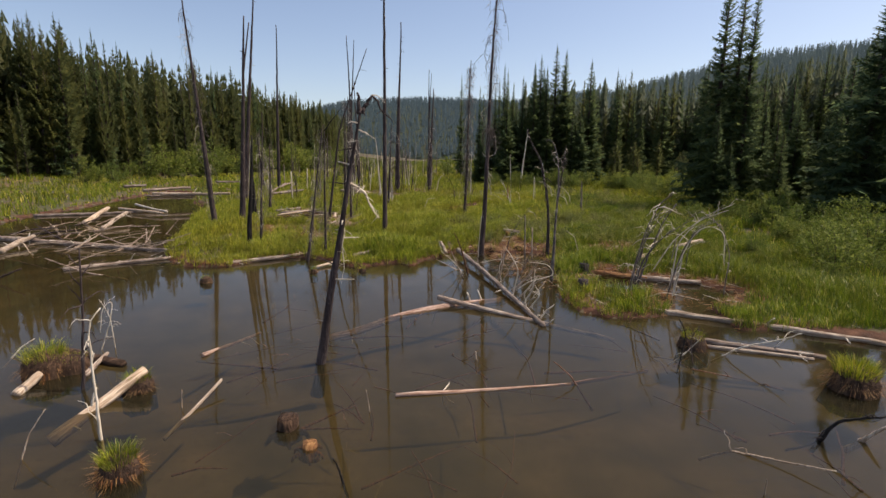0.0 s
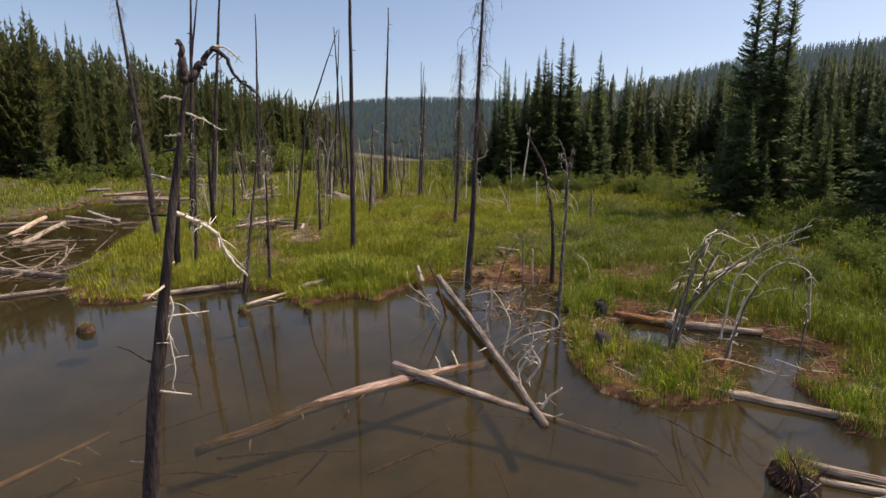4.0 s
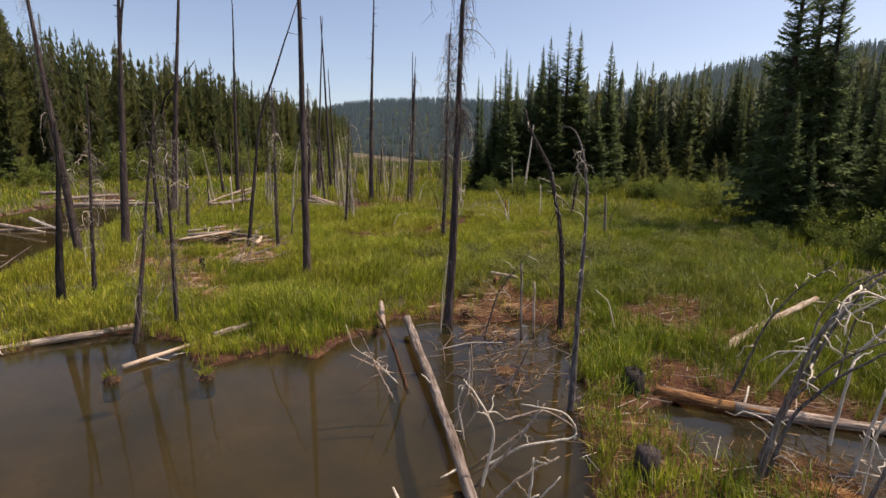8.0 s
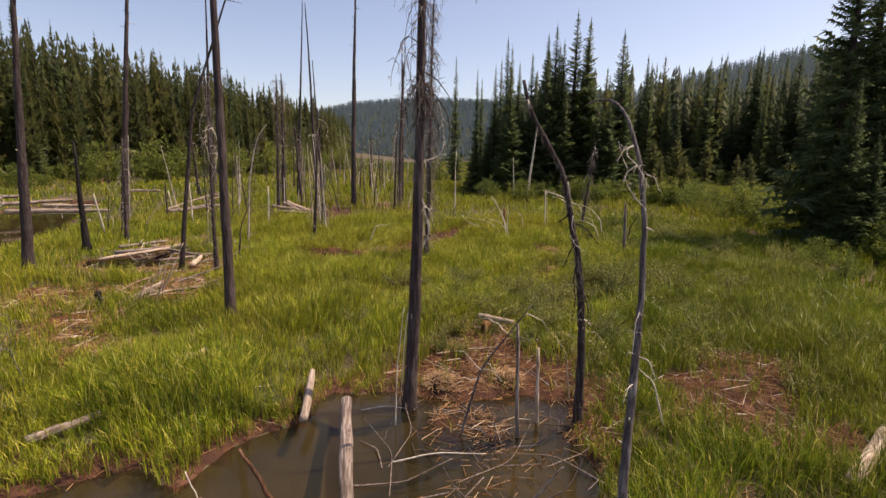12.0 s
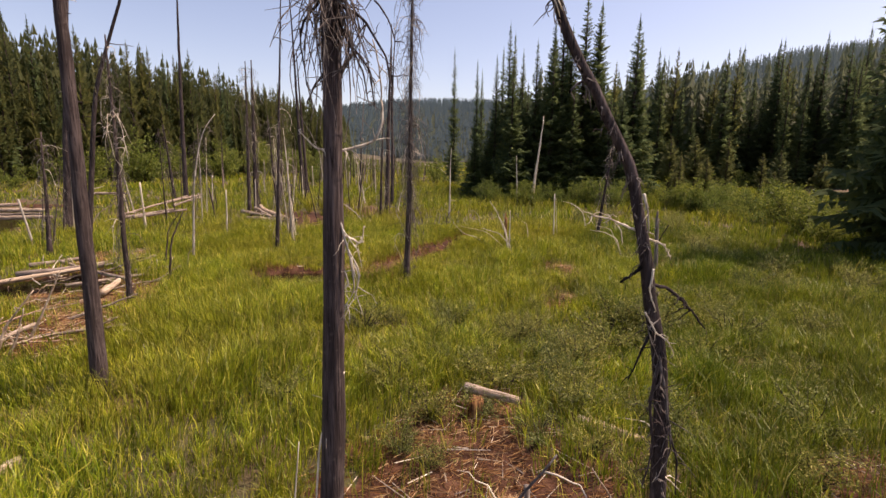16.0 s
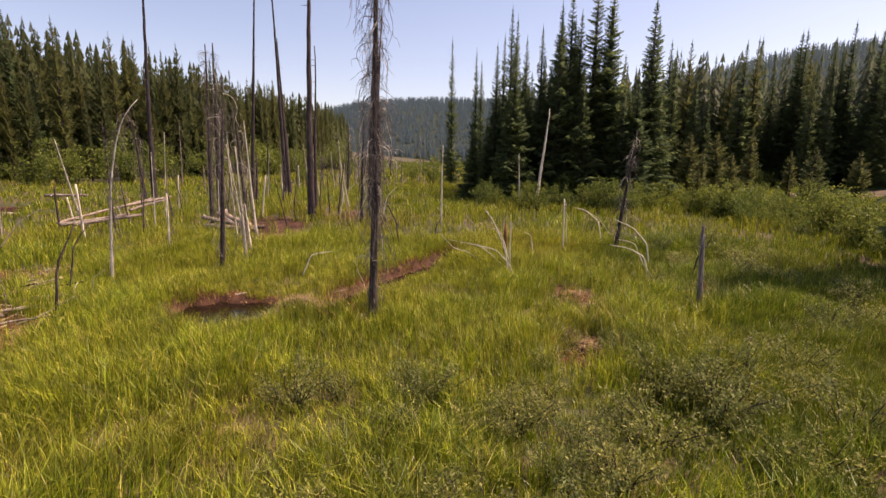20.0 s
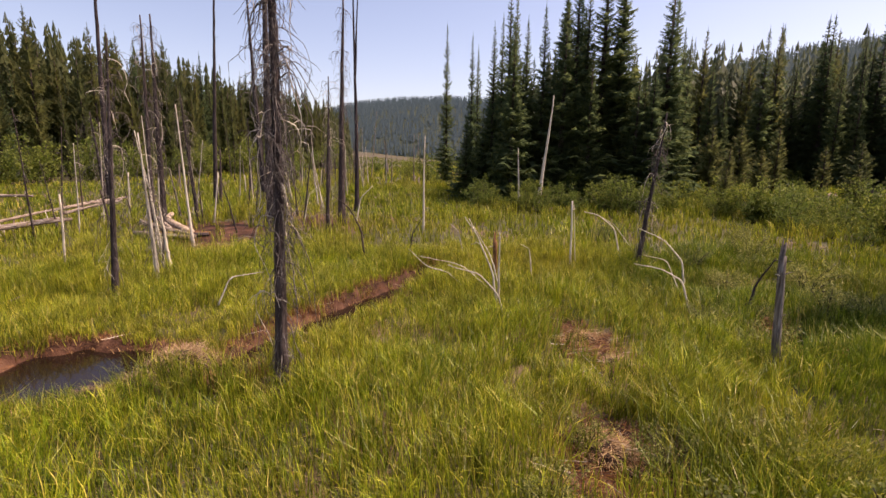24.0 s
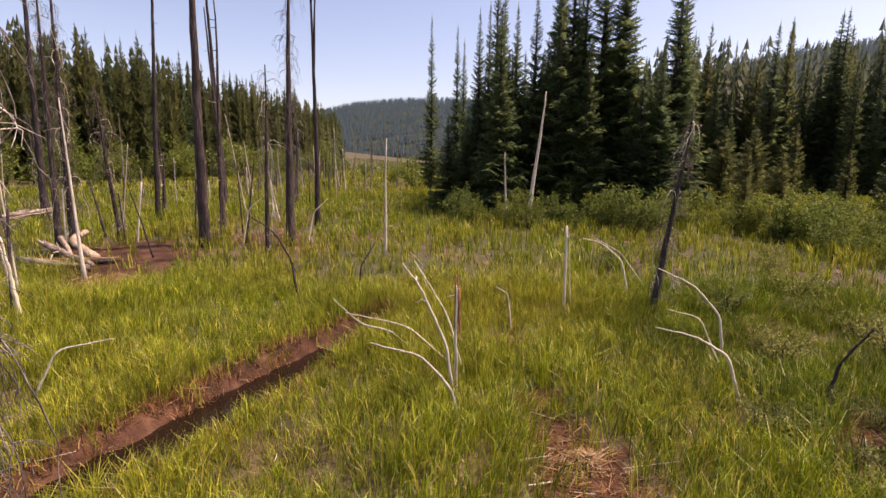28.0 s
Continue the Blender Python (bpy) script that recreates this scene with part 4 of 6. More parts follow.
snag(-14.90, 36.40, (-13.60, 37.00, 15.6), 0.19, "spiky", twigs=18)
snag(-7.64, 20.02, (-7.38, 20.22, 5.52), 0.062, "droopy")
snag(-5.10, 17.55, (-4.40, 18.01, 4.91), 0.060, "droopy", twigs=22)
snag(-4.54, 18.28, (-4.44, 18.34, 4.95), 0.052, "droopy", twigs=22, limbs=[([(-4.42, 18.20, 4.70), (-4.10, 17.85, 5.0), (-3.85, 18.05, 5.35), (-3.66, 18.26, 5.75)], 0.022, M_CHAR)])
snag(-11.43, 29.25, (-11.46, 29.23, 4.33), 0.145, "bare", mat=M_CHAR)
snag(-11.16, 30.99, (-10.97, 31.10, 4.52), 0.092, "droopy")
snag(-16.56, 48.97, (-16.15, 49.15, 15.97), 0.182, "bare")
snag(-19.35, 52.38, (-19.71, 52.21, 6.12), 0.142, "droopy")
snag(-10.02, 54.55, (-10.53, 54.42, 16.27), 0.167, "bare")
snag(-3.88, 40.51, (-3.57, 40.56, 14.15), 0.172, "spiky", fork=0.0)
snag(-1.24, 40.87, (-0.99, 40.89, 9.23), 0.153, "droopy", twigs=10)
snag(1.14, 28.24, (1.37, 28.23, 9.04), 0.089, "droopy", twigs=76, beard=2.8, spread=0.95)
snag(3.45, 15.21, (3.29, 16.33, 4.38), 0.056, "spiky", mat=M_GREY, bend=[(3.51, 15.39, 1.46), (3.55, 15.48, 2.11), (3.60, 15.58, 2.80), (3.61, 15.64, 3.24), (3.60, 15.67, 3.53), (3.57, 15.71, 3.80), (3.51, 15.73, 4.05), (3.46, 15.84, 4.27), (3.40, 15.94, 4.36), (3.36, 16.05, 4.40)],
     label="thin dead tree with hooked tip and curling twigs", twigs=9, spread=0.16, seed=9, taper=0.86, limbs=[
    ([(3.52, 15.73, 4.01), (3.44, 15.68, 4.00), (3.43, 15.68, 3.94), (3.50, 15.66, 3.88), (3.55, 15.64, 3.80), (3.60, 15.62, 3.70)], 0.0068, M_SILVER), ([(3.50, 15.73, 4.02), (3.40, 15.68, 3.97), (3.36, 15.66, 3.89)], 0.0061, M_SILVER),
    ([(3.56, 15.71, 3.89), (3.45, 15.68, 3.82), (3.42, 15.66, 3.74)], 0.0061, M_SILVER), ([(3.61, 15.67, 3.52), (3.58, 15.62, 3.55), (3.50, 15.60, 3.62), (3.44, 15.60, 3.70), (3.40, 15.60, 3.79)], 0.0061, M_SILVER),
    ([(3.45, 15.85, 4.27), (3.48, 15.84, 4.31), (3.52, 15.84, 4.33)], 0.0041, M_SNAG), ([(3.45, 15.85, 4.26), (3.42, 15.83, 4.24), (3.38, 15.82, 4.21)], 0.0054, M_SNAG), ([(3.44, 15.66, 3.84), (3.38, 15.64, 3.95), (3.35, 15.64, 4.05)], 0.0041, M_SILVER),
    ([(3.60, 15.70, 3.80), (3.66, 15.68, 3.78), (3.69, 15.66, 3.68)], 0.0048, M_SILVER), ([(3.31, 16.22, 4.40), (3.30, 16.15, 4.32), (3.34, 16.10, 4.22)], 0.0027, M_SNAG),
    ([(3.60, 15.57, 2.78), (3.54, 15.50, 2.70), (3.53, 15.48, 2.45)], 0.0054, M_SILVER), ([(3.57, 15.52, 2.42), (3.66, 15.48, 2.40), (3.72, 15.46, 2.25)], 0.0054, M_SILVER), ([(3.56, 15.49, 2.20), (3.50, 15.42, 2.20), (3.46, 15.40, 2.08)], 0.0054, M_SILVER)])
snag(4.02, 18.62, (2.93, 17.99, 4.82), 0.070, "droopy", bend=[(3.94, 18.46, 1.41), (3.82, 18.28, 2.29), (3.76, 18.23, 2.59), (3.71, 18.21, 2.84), (3.64, 18.19, 3.07), (3.61, 18.17, 3.25), (3.54, 18.16, 3.53), (3.48, 18.14, 3.76), (3.04, 17.95, 4.45)],
     label="bent dead tree hung with peeling bark and twigs", twigs=7, spread=0.13, beard=2.6, low=0.1, taper=0.72, limbs=[
    ([(3.58, 18.17, 3.41), (3.50, 18.19, 3.44), (3.41, 18.23, 3.48), (3.32, 18.27, 3.49)], 0.009, M_SILVER), ([(3.60, 18.17, 3.38), (3.67, 18.19, 3.36), (3.73, 18.21, 3.33), (3.78, 18.23, 3.25)], 0.007, M_SILVER),
    ([(3.65, 18.19, 3.10), (3.76, 18.21, 3.09), (3.85, 18.23, 3.02), (3.93, 18.23, 2.94), (4.02, 18.23, 2.83)], 0.013, M_SNAG), ([(3.61, 18.17, 3.23), (3.54, 18.17, 3.16), (3.49, 18.19, 3.12)], 0.014, M_CHAR),
    ([(3.65, 18.14, 3.21), (3.64, 18.14, 3.07), (3.69, 18.15, 2.96)], 0.007, M_SILVER), ([(3.63, 18.15, 2.95), (3.71, 18.15, 2.82), (3.78, 18.17, 2.78), (3.83, 18.19, 2.70)], 0.007, M_SILVER),
    ([(3.73, 18.17, 2.91), (3.65, 18.15, 2.85), (3.70, 18.16, 2.74), (3.74, 18.17, 2.66)], 0.006, M_GREY), ([(3.55, 18.11, 3.63), (3.58, 18.11, 3.54), (3.60, 18.12, 3.42)], 0.009, M_SILVER),
    ([(3.74, 18.19, 2.72), (3.80, 18.17, 2.43), (3.88, 18.19, 2.10), (3.86, 18.23, 1.87)], 0.010, M_GREY), ([(3.76, 18.19, 2.66), (3.71, 18.17, 2.38), (3.76, 18.17, 2.06), (3.73, 18.21, 1.78)], 0.012, M_SNAG),
    ([(3.85, 18.28, 2.24), (3.95, 18.25, 1.97), (3.98, 18.28, 1.69)], 0.010, M_SNAG), ([(3.69, 18.18, 2.84), (3.62, 18.17, 2.66), (3.58, 18.18, 2.52)], 0.010, M_CHAR)])
snag(-5.01, 26.05, (-4.98, 26.08, 6.30), 0.070, "droopy")
snag(-6.30, 26.37, (-4.13, 26.70, 9.3), 0.078, "spiky", bend=[(-5.62, 26.45, 5.2)], twigs=16)
snag(-5.93, 30.42, (-5.16, 30.97, 5.12), 0.043, "droopy", bend=[(-5.78, 30.53, 2.99), (-5.60, 30.66, 4.09), (-5.43, 30.78, 4.74)], mat=M_SILVER, twigs=8)
snag(-1.51, 44.76, (-1.47, 44.77, 11.32), 0.117, "bare", fork=0.55)
snag(-1.30, 39.13, (-1.14, 39.18, 6.23), 0.078, "droopy", twigs=20)
snag(-3.53, 32.92, (-3.63, 32.84, 4.04), 0.058, "droopy", mat=M_SILVER)
snag(-9.07, 52.51, (-9.47, 52.36, 11.44), 0.141, "bare")
snag(-9.06, 46.28, (-8.31, 46.40, 14.1), 0.12, "bare")
snag(-8.12, 39.84, (-7.97, 39.97, 8.38), 0.111, "droopy", twigs=22)
snag(-7.89, 40.15, (-7.79, 40.23, 8.47), 0.134, "droopy", twigs=22)
snag(-7.19, 41.31, (-7.45, 41.12, 5.94), 0.091, "droopy", twigs=20)
snag(-8.99, 46.66, (-8.87, 46.73, 3.91), 0.116, "spiky")
snag(-4.23, 42.45, (-4.08, 42.52, 8.86), 0.100, "spiky")
snag(-5.03, 52.68, (-4.93, 52.71, 5.87), 0.100, "droopy", twigs=20)
snag(2.04, 39.50, (2.11, 39.51, 4.33), 0.050, "spiky", mat=M_SILVER, twigs=3)
snag(8.08, 34.98, (8.45, 34.84, 4.74), 0.074, "droopy", label="leaning dead tree wrapped in dry twigs", twigs=26)
snag(8.23, 29.28, (8.15, 29.34, 2.25), 0.064, "spiky", mat=M_GREY, spread=0.4, twigs=9, label="torn grey trunk stub standing in the sedge")
snag(-11.93, 25.13, (-12.55, 24.83, 11.02), 0.146, "droopy", twigs=18)
snag(-3.69, 31.68, (-3.43, 31.90, 5.83), 0.074, "droopy", twigs=24)
snag(6.92, 45.31, (7.39, 45.04, 6.39), 0.11, "bare", mat=M_SILVER, twigs=8, label="pale leaning dead pole before the firs")
snag(6.06, 45.44, (5.92, 45.25, 4.09), 0.07, "bare", mat=M_SILVER, twigs=4, label="short pale dead pole before the firs")
snag(4.26, 33.04, (4.24, 33.04, 1.75), 0.066, "bare", mat=M_ROT, twigs=1, label="splintered orange-brown trunk stub in the sedge")
snag(6.41, 35.18, (6.36, 35.19, 2.51), 0.030, "bare", mat=M_SILVER, twigs=2)
snag(3.11, 18.32, (3.03, 18.33, 1.68), 0.029, "bare", mat=M_GREY, twigs=2)
snag(3.46, 18.73, (3.40, 18.74, 1.17), 0.030, "bare", mat=M_PALE, twigs=0)
# ---- fallen logs ----
log((0.54, 18.76, 0.25), (2.29, 10.69, 0.03), 0.09, mat=M_LOG, label="long barkless log resting half in the pond", stubs=3)
log((1.70, 13.26, -0.16), (-2.79, 10.43, -0.32), 0.115, lift=0.24, mat=M_PEELED, label="peeled reddish trunk whose middle rises from the water", stubs=9)
log((-0.15, 12.47, 0.16), (3.79, 10.31, -0.15), 0.07, mat=M_LOG, label="thin grey log sloping under the water", stubs=2)
log((-7.65, 16.76, 0.06), (-4.32, 19.33, 0.12), 0.08, mat=M_PALE)
log((-4.43, 16.31, 0.05), (-3.63, 17.40, 0.12), 0.05, mat=M_PALE, stubs=1)
log((-0.76, 7.30, 0.02), (2.21, 7.85, -0.03), 0.038, mat=M_PEELED, stubs=6)
log((2.21, 7.87, -0.03), (3.77, 8.46, -0.03), 0.035, mat=M_WETLOG, stubs=0)
log((-5.59, 6.31, -0.25), (-4.89, 7.49, 0.32), 0.1, mat=M_PALE, label="split pale log slanting out of the pond", stubs=2)
log((-3.88, 6.18, -0.10), (-3.63, 7.46, 0.18), 0.03, mat=M_PALE, stubs=0, label="thin pale stick slanting out of the water")
log((-4.60, 8.79, 0.03), (-4.26, 10.75, -0.25), 0.045, mat=M_PEELED, stubs=2)
log((4.81, 12.12, 0.05), (9.34, 9.70, 0.05), 0.08, mat=M_PALE)
log((5.39, 9.81, 0.06), (7.47, 9.00, 0.04), 0.07, mat=M_LOG, stubs=3)
log((5.41, 9.51, 0.03), (7.18, 8.93, 0.03), 0.05, mat=M_PALE, stubs=1)
log((-19.65, 21.20, 0.10), (-10.30, 18.77, 0.06), 0.13, mat=M_LOG, stubs=6)
log((-12.61, 15.69, 0.02), (-10.02, 17.83, 0.05), 0.08, mat=M_LOG)
log((-19.62, 26.32, 0.10), (-20.13, 29.07, 0.65), 0.14, mat=M_PALE, stubs=1)
log((-17.27, 24.34, 0.10), (-18.43, 28.13, 0.50), 0.12, mat=M_PALE, stubs=1)
log((-25.13, 29.60, 0.06), (-18.73, 32.76, 0.10), 0.1, mat=M_LOG)
log((-27.86, 46.54, 0.15), (-22.91, 47.24, 0.15), 0.14, mat=M_PALE)
log((-17.04, 18.30, 0.10), (-17.71, 20.71, 0.30), 0.12, mat=M_PALE)
log((-36.23, 56.31, 0.20), (-35.40, 67.17, 0.20), 0.13, mat=M_LOG)
log((-22.08, 34.72, 0.30), (-18.36, 32.09, 0.10), 0.08, mat=M_SILVER)
log((-9.32, 27.04, 0.54), (-7.27, 29.79, 0.66), 0.065, mat=M_PALE)
log((-3.05, 19.33, 0.32), (-2.38, 20.27, 0.39), 0.07, mat=M_PALE, stubs=0)
log((-13.70, 38.02, 0.96), (-14.98, 46.35, 1.30), 0.06, mat=M_LOG)
log((-27.03, 44.24, 0.12), (-18.66, 47.22, 0.15), 0.09, mat=M_LOG)
log((-21.94, 32.72, 0.20), (-17.68, 30.41, 0.20), 0.09, mat=M_PALE, stubs=1)
log((-7.24, 37.49, 1.03), (-5.03, 37.02, 1.01), 0.1, mat=M_LOG)
log((-3.01, 19.10, 0.34), (-2.30, 20.10, 0.44), 0.07, mat=M_PALE, stubs=0)
log((-3.32, 17.49, 0.24), (-2.79, 18.13, 0.30), 0.07, mat=M_LOG, stubs=0)
log((-9.25, 26.88, 0.58), (-8.02, 28.70, 0.64), 0.06, mat=M_PALE)
log((0.06, 18.19, 0.25), (-0.14, 19.34, 0.46), 0.07, mat=M_PALE, stubs=0)
log((6.77, 17.11, 0.27), (10.72, 20.08, 0.54), 0.09, mat=M_PALE, label="bleached log lying in tall sedge", stubs=1)
log((4.94, 15.64, 0.12), (6.42, 15.05, 0.10), 0.11, mat=M_ROT, label="rotten orange-brown log in red mud", stubs=1)
log((5.99, 15.20, 0.10), (7.93, 14.67, 0.08), 0.1, mat=M_LOG, stubs=2)
log((4.18, 21.46, 0.42), (4.90, 21.07, 0.38), 0.07, mat=M_PALE, stubs=0)
log((-9.14, 28.06, 0.57), (-7.26, 30.37, 0.65), 0.06, mat=M_PALE)
log((-6.01, 26.48, 0.54), (-6.15, 27.30, 0.64), 0.09, mat=M_PALE, stubs=0)
log((-6.67, 28.65, 0.58), (-5.40, 29.46, 0.61), 0.06, mat=M_LOG)
log((-8.04, 37.33, 0.90), (-5.06, 38.03, 0.95), 0.1, mat=M_SNAG, stubs=2)
log((-5.79, 38.30, 0.96), (-7.86, 40.62, 1.32), 0.12, mat=M_PALE, stubs=0, bend=0.15)
log((-21.96, 46.98, 1.31), (-19.66, 47.38, 1.32), 0.09, mat=M_LOG)
log((-12.60, 37.50, 0.98), (-11.60, 40.21, 1.10), 0.08, mat=M_LOG)
log((-7.62, 29.12, 0.59), (-6.97, 30.14, 0.73), 0.05, mat=M_PALE, stubs=0)
log((7.72, 29.26, 0.59), (7.39, 28.22, 0.50), 0.05, mat=M_PALE, stubs=0)
# ---- stumps ----
stump(4.58, 15.70, 0.3, 0.17, M_CHAR, "dark rotten stump at the mud edge")
stump(3.93, 13.45, 0.32, 0.15, M_SNAG, "splintered grey stump on the sedge islet")
stump(-2.22, 6.35, 0.22, 0.15, M_PEAT, "dark broken stump standing in the pond", z=-0.06)
stump(-1.79, 5.89, 0.10, 0.11, M_ROT, "low reddish stump awash in the pond", z=-0.05)
stump(2.81, 21.64, 0.25, 0.11, M_ROT, "rotten reddish stump among low shrubs")
stump(-6.25, 22.78, 0.35, 0.07, M_CHAR)
stump(4.64, 15.95, 0.25, 0.15, M_CHAR)
stump(25.62, 53.21, 0.5, 0.5, M_LOG, "grey root heap at the meadow edge")
# ---- loose branches ----
stick([(4.32, 30.88, 0.59), (4.22, 30.88, 1.09), (3.85, 30.86, 1.51), (3.27, 30.78, 1.68)], 0.022, seed=2)
stick([(4.24, 31.53, 0.60), (4.12, 31.53, 1.40), (3.79, 31.51, 2.15), (3.55, 31.48, 2.48)], 0.027, mat=M_SILVER, twigs=2)
stick([(4.26, 31.59, 0.61), (4.24, 31.59, 1.53), (4.24, 31.59, 2.18)], 0.03)
stick([(3.62, 32.95, 0.67), (3.18, 32.90, 1.07), (2.74, 32.82, 1.18), (2.33, 32.72, 1.61)], 0.019)
stick([(7.87, 35.63, 0.78), (7.66, 35.70, 1.74), (7.25, 35.83, 2.08), (6.86, 35.93, 2.15)], 0.027)
stick([(8.02, 31.63, 0.60), (7.84, 31.73, 1.27), (7.48, 31.93, 1.46), (7.02, 32.13, 1.50)], 0.024)
stick([(8.52, 33.09, 0.67), (8.43, 33.14, 1.37), (8.07, 33.32, 1.82), (7.56, 33.55, 2.04)], 0.024)
stick([(9.10, 31.68, 0.61), (9.19, 31.61, 1.29), (9.39, 31.44, 1.81)], 0.03, mat=M_SNAG, twigs=3)
stick([(5.21, 33.94, 0.77), (5.14, 33.95, 1.43), (4.92, 33.97, 1.55)], 0.019)
stick([(-1.28, 31.28, 0.65), (-1.09, 31.46, 1.19), (-0.60, 31.86, 1.21)], 0.019)
stick([(3.51, 36.24, 0.87), (3.38, 36.23, 1.48), (3.13, 36.21, 1.73)], 0.019)
stick([(1.97, 36.23, 0.87), (2.03, 36.24, 1.38), (2.35, 36.31, 1.92)], 0.024, mat=M_SNAG, twigs=1)
stick([(0.73, 35.66, 0.85), (0.64, 35.63, 1.60), (0.34, 35.51, 2.23), (-0.05, 35.35, 2.54)], 0.03, mat=M_SNAG, twigs=4)
stick([(-2.53, 40.25, 1.05), (-2.33, 40.34, 2.18), (-1.86, 40.54, 2.61)], 0.02)
stick([(-0.69, 40.94, 1.07), (-0.50, 41.00, 2.05), (-0.07, 41.13, 2.47)], 0.034)
stick([(2.16, 62.80, 1.51), (0.66, 62.68, 3.01), (-1.24, 62.45, 3.41)], 0.02)
stick([(-3.74, 33.74, 0.75), (-3.78, 33.70, 1.59), (-3.83, 33.65, 2.31)], 0.05, mat=M_SILVER)
stick([(-4.29, 38.49, 0.97), (-4.46, 38.38, 2.02), (-4.63, 38.26, 2.87)], 0.03, mat=M_SNAG)
stick([(-4.04, 34.01, 0.76), (-4.19, 33.90, 2.61), (-4.35, 33.78, 4.13)], 0.03)
stick([(4.37, 32.14, 0.68), (4.12, 32.16, 1.58), (3.64, 32.20, 2.36)], 0.02)
stick([(4.29, 32.29, 0.69), (3.53, 32.35, 1.35), (2.59, 32.37, 1.52)], 0.015)
stick([(6.54, 35.24, 0.83), (6.43, 35.26, 2.39)], 0.014)
stick([(8.58, 36.69, 0.89), (8.00, 36.85, 1.70), (7.42, 36.99, 1.99)], 0.014)
stick([(8.26, 32.63, 0.70), (7.92, 32.74, 1.47), (7.48, 32.88, 1.54)], 0.014)
stick([(-6.32, 29.58, 0.61), (-6.18, 29.67, 1.67), (-5.88, 29.87, 2.16)], 0.025, mat=M_SNAG)
stick([(2.92, 21.80, 0.31), (3.24, 21.78, 0.24), (3.67, 21.71, -0.36)], 0.016)
stick([(5.17, 21.11, 0.32), (4.97, 21.21, 0.56), (4.63, 21.36, 0.52)], 0.012)
stick([(5.13, 18.25, 0.20), (4.95, 18.33, 0.89), (4.66, 18.44, 1.12)], 0.016)
stick([(4.01, 19.18, 0.15), (3.93, 19.20, 0.92), (3.73, 19.24, 1.21)], 0.014, mat=M_PALE)
stick([(2.29, 18.29, 0.01), (2.54, 18.28, 1.04), (3.19, 18.20, 1.99)], 0.020, mat=M_GREY, twigs=6)
stick([(0.74, 18.87, 0.04), (1.12, 18.92, 0.10), (1.57, 18.96, 0.03)], 0.012)
stick([(1.18, 17.64, -0.06), (1.94, 17.69, 0.12), (2.61, 17.67, 0.14)], 0.014)
stick([(2.56, 16.04, -0.13), (2.86, 16.00, 0.66), (3.17, 15.94, 1.16)], 0.025, mat=M_LOG)
stick([(0.83, 15.85, -0.11), (0.55, 15.77, 0.87), (0.32, 15.70, 1.40)], 0.04, mat=M_WETLOG)
stick([(1.91, 15.92, -0.13), (1.92, 15.92, 0.48), (1.89, 15.92, 0.82)], 0.018, mat=M_PALE)
stick([(0.71, 16.05, -0.12), (0.24, 15.91, 0.47), (-0.08, 15.78, 0.72), (-0.19, 15.73, 1.15)], 0.014, twigs=3)
stick([(1.32, 18.53, 0.01), (1.35, 18.53, 0.92), (1.45, 18.53, 1.82)], 0.012)
stick([(1.58, 14.64, -0.16), (1.82, 14.63, 0.59), (1.82, 14.63, 1.20)], 0.027, mat=M_PALE, twigs=2)
stick([(1.62, 14.44, -0.17), (1.97, 14.43, 0.44), (1.81, 14.43, 0.69), (1.66, 14.44, 0.21)], 0.02, mat=M_PALE)
stick([(1.81, 13.88, -0.16), (2.45, 13.81, 0.39), (2.74, 13.76, 0.86)], 0.027, mat=M_PALE, twigs=2)
stick([(1.83, 13.52, -0.19), (2.27, 13.48, 0.37), (2.64, 13.42, 0.97)], 0.024, mat=M_PALE)
stick([(2.27, 14.92, -0.09), (2.93, 14.82, 0.21), (3.34, 14.72, 0.05), (3.56, 14.66, -0.32)], 0.027, mat=M_PALE)
stick([(1.98, 13.17, -0.20), (2.36, 13.12, 0.28), (2.78, 13.04, 0.60)], 0.031, mat=M_PALE, twigs=3)
stick([(0.90, 16.48, -0.05), (0.44, 16.43, -0.01), (-0.26, 16.31, 0.38)], 0.02, mat=M_PALE, twigs=5)
stick([(0.65, 15.50, -0.12), (0.30, 15.45, 0.64), (0.11, 15.42, 1.13)], 0.024, mat=M_LOG, twigs=6)
stick([(5.21, 13.43, -0.22), (5.35, 13.33, 0.98), (5.51, 13.21, 1.92), (5.76, 13.01, 2.74), (5.97, 12.83, 2.90)], 0.035, mat=M_GREY, twigs=6, name="fallen_tree_limb", label="grey arching limb of a fallen dead tree")
stick([(5.37, 13.53, -0.22), (5.54, 13.41, 0.94), (5.81, 13.20, 1.54), (6.11, 12.93, 1.98)], 0.032, mat=M_GREY, twigs=6, name="fallen_tree_limb", label="grey arching limb of a fallen dead tree")
stick([(8.39, 16.95, 0.37), (8.60, 16.78, 1.12), (8.91, 16.52, 1.63), (9.21, 16.25, 1.91)], 0.016, mat=M_GREY, twigs=6, name="fallen_tree_limb", label="grey arching limb of a fallen dead tree")
stick([(6.03, 12.93, -0.24), (6.30, 12.75, 1.39), (6.59, 12.54, 2.11), (6.97, 12.24, 2.31)], 0.025, mat=M_GREY, twigs=6, name="fallen_tree_limb", label="bleached arching limb of a fallen dead tree")
stick([(5.64, 14.05, -0.21), (5.90, 13.91, 1.00), (6.17, 13.76, 2.01), (6.44, 13.59, 2.61)], 0.038, mat=M_GREY, twigs=4, name="fallen_tree_limb", label="bleached arching limb of a fallen dead tree")
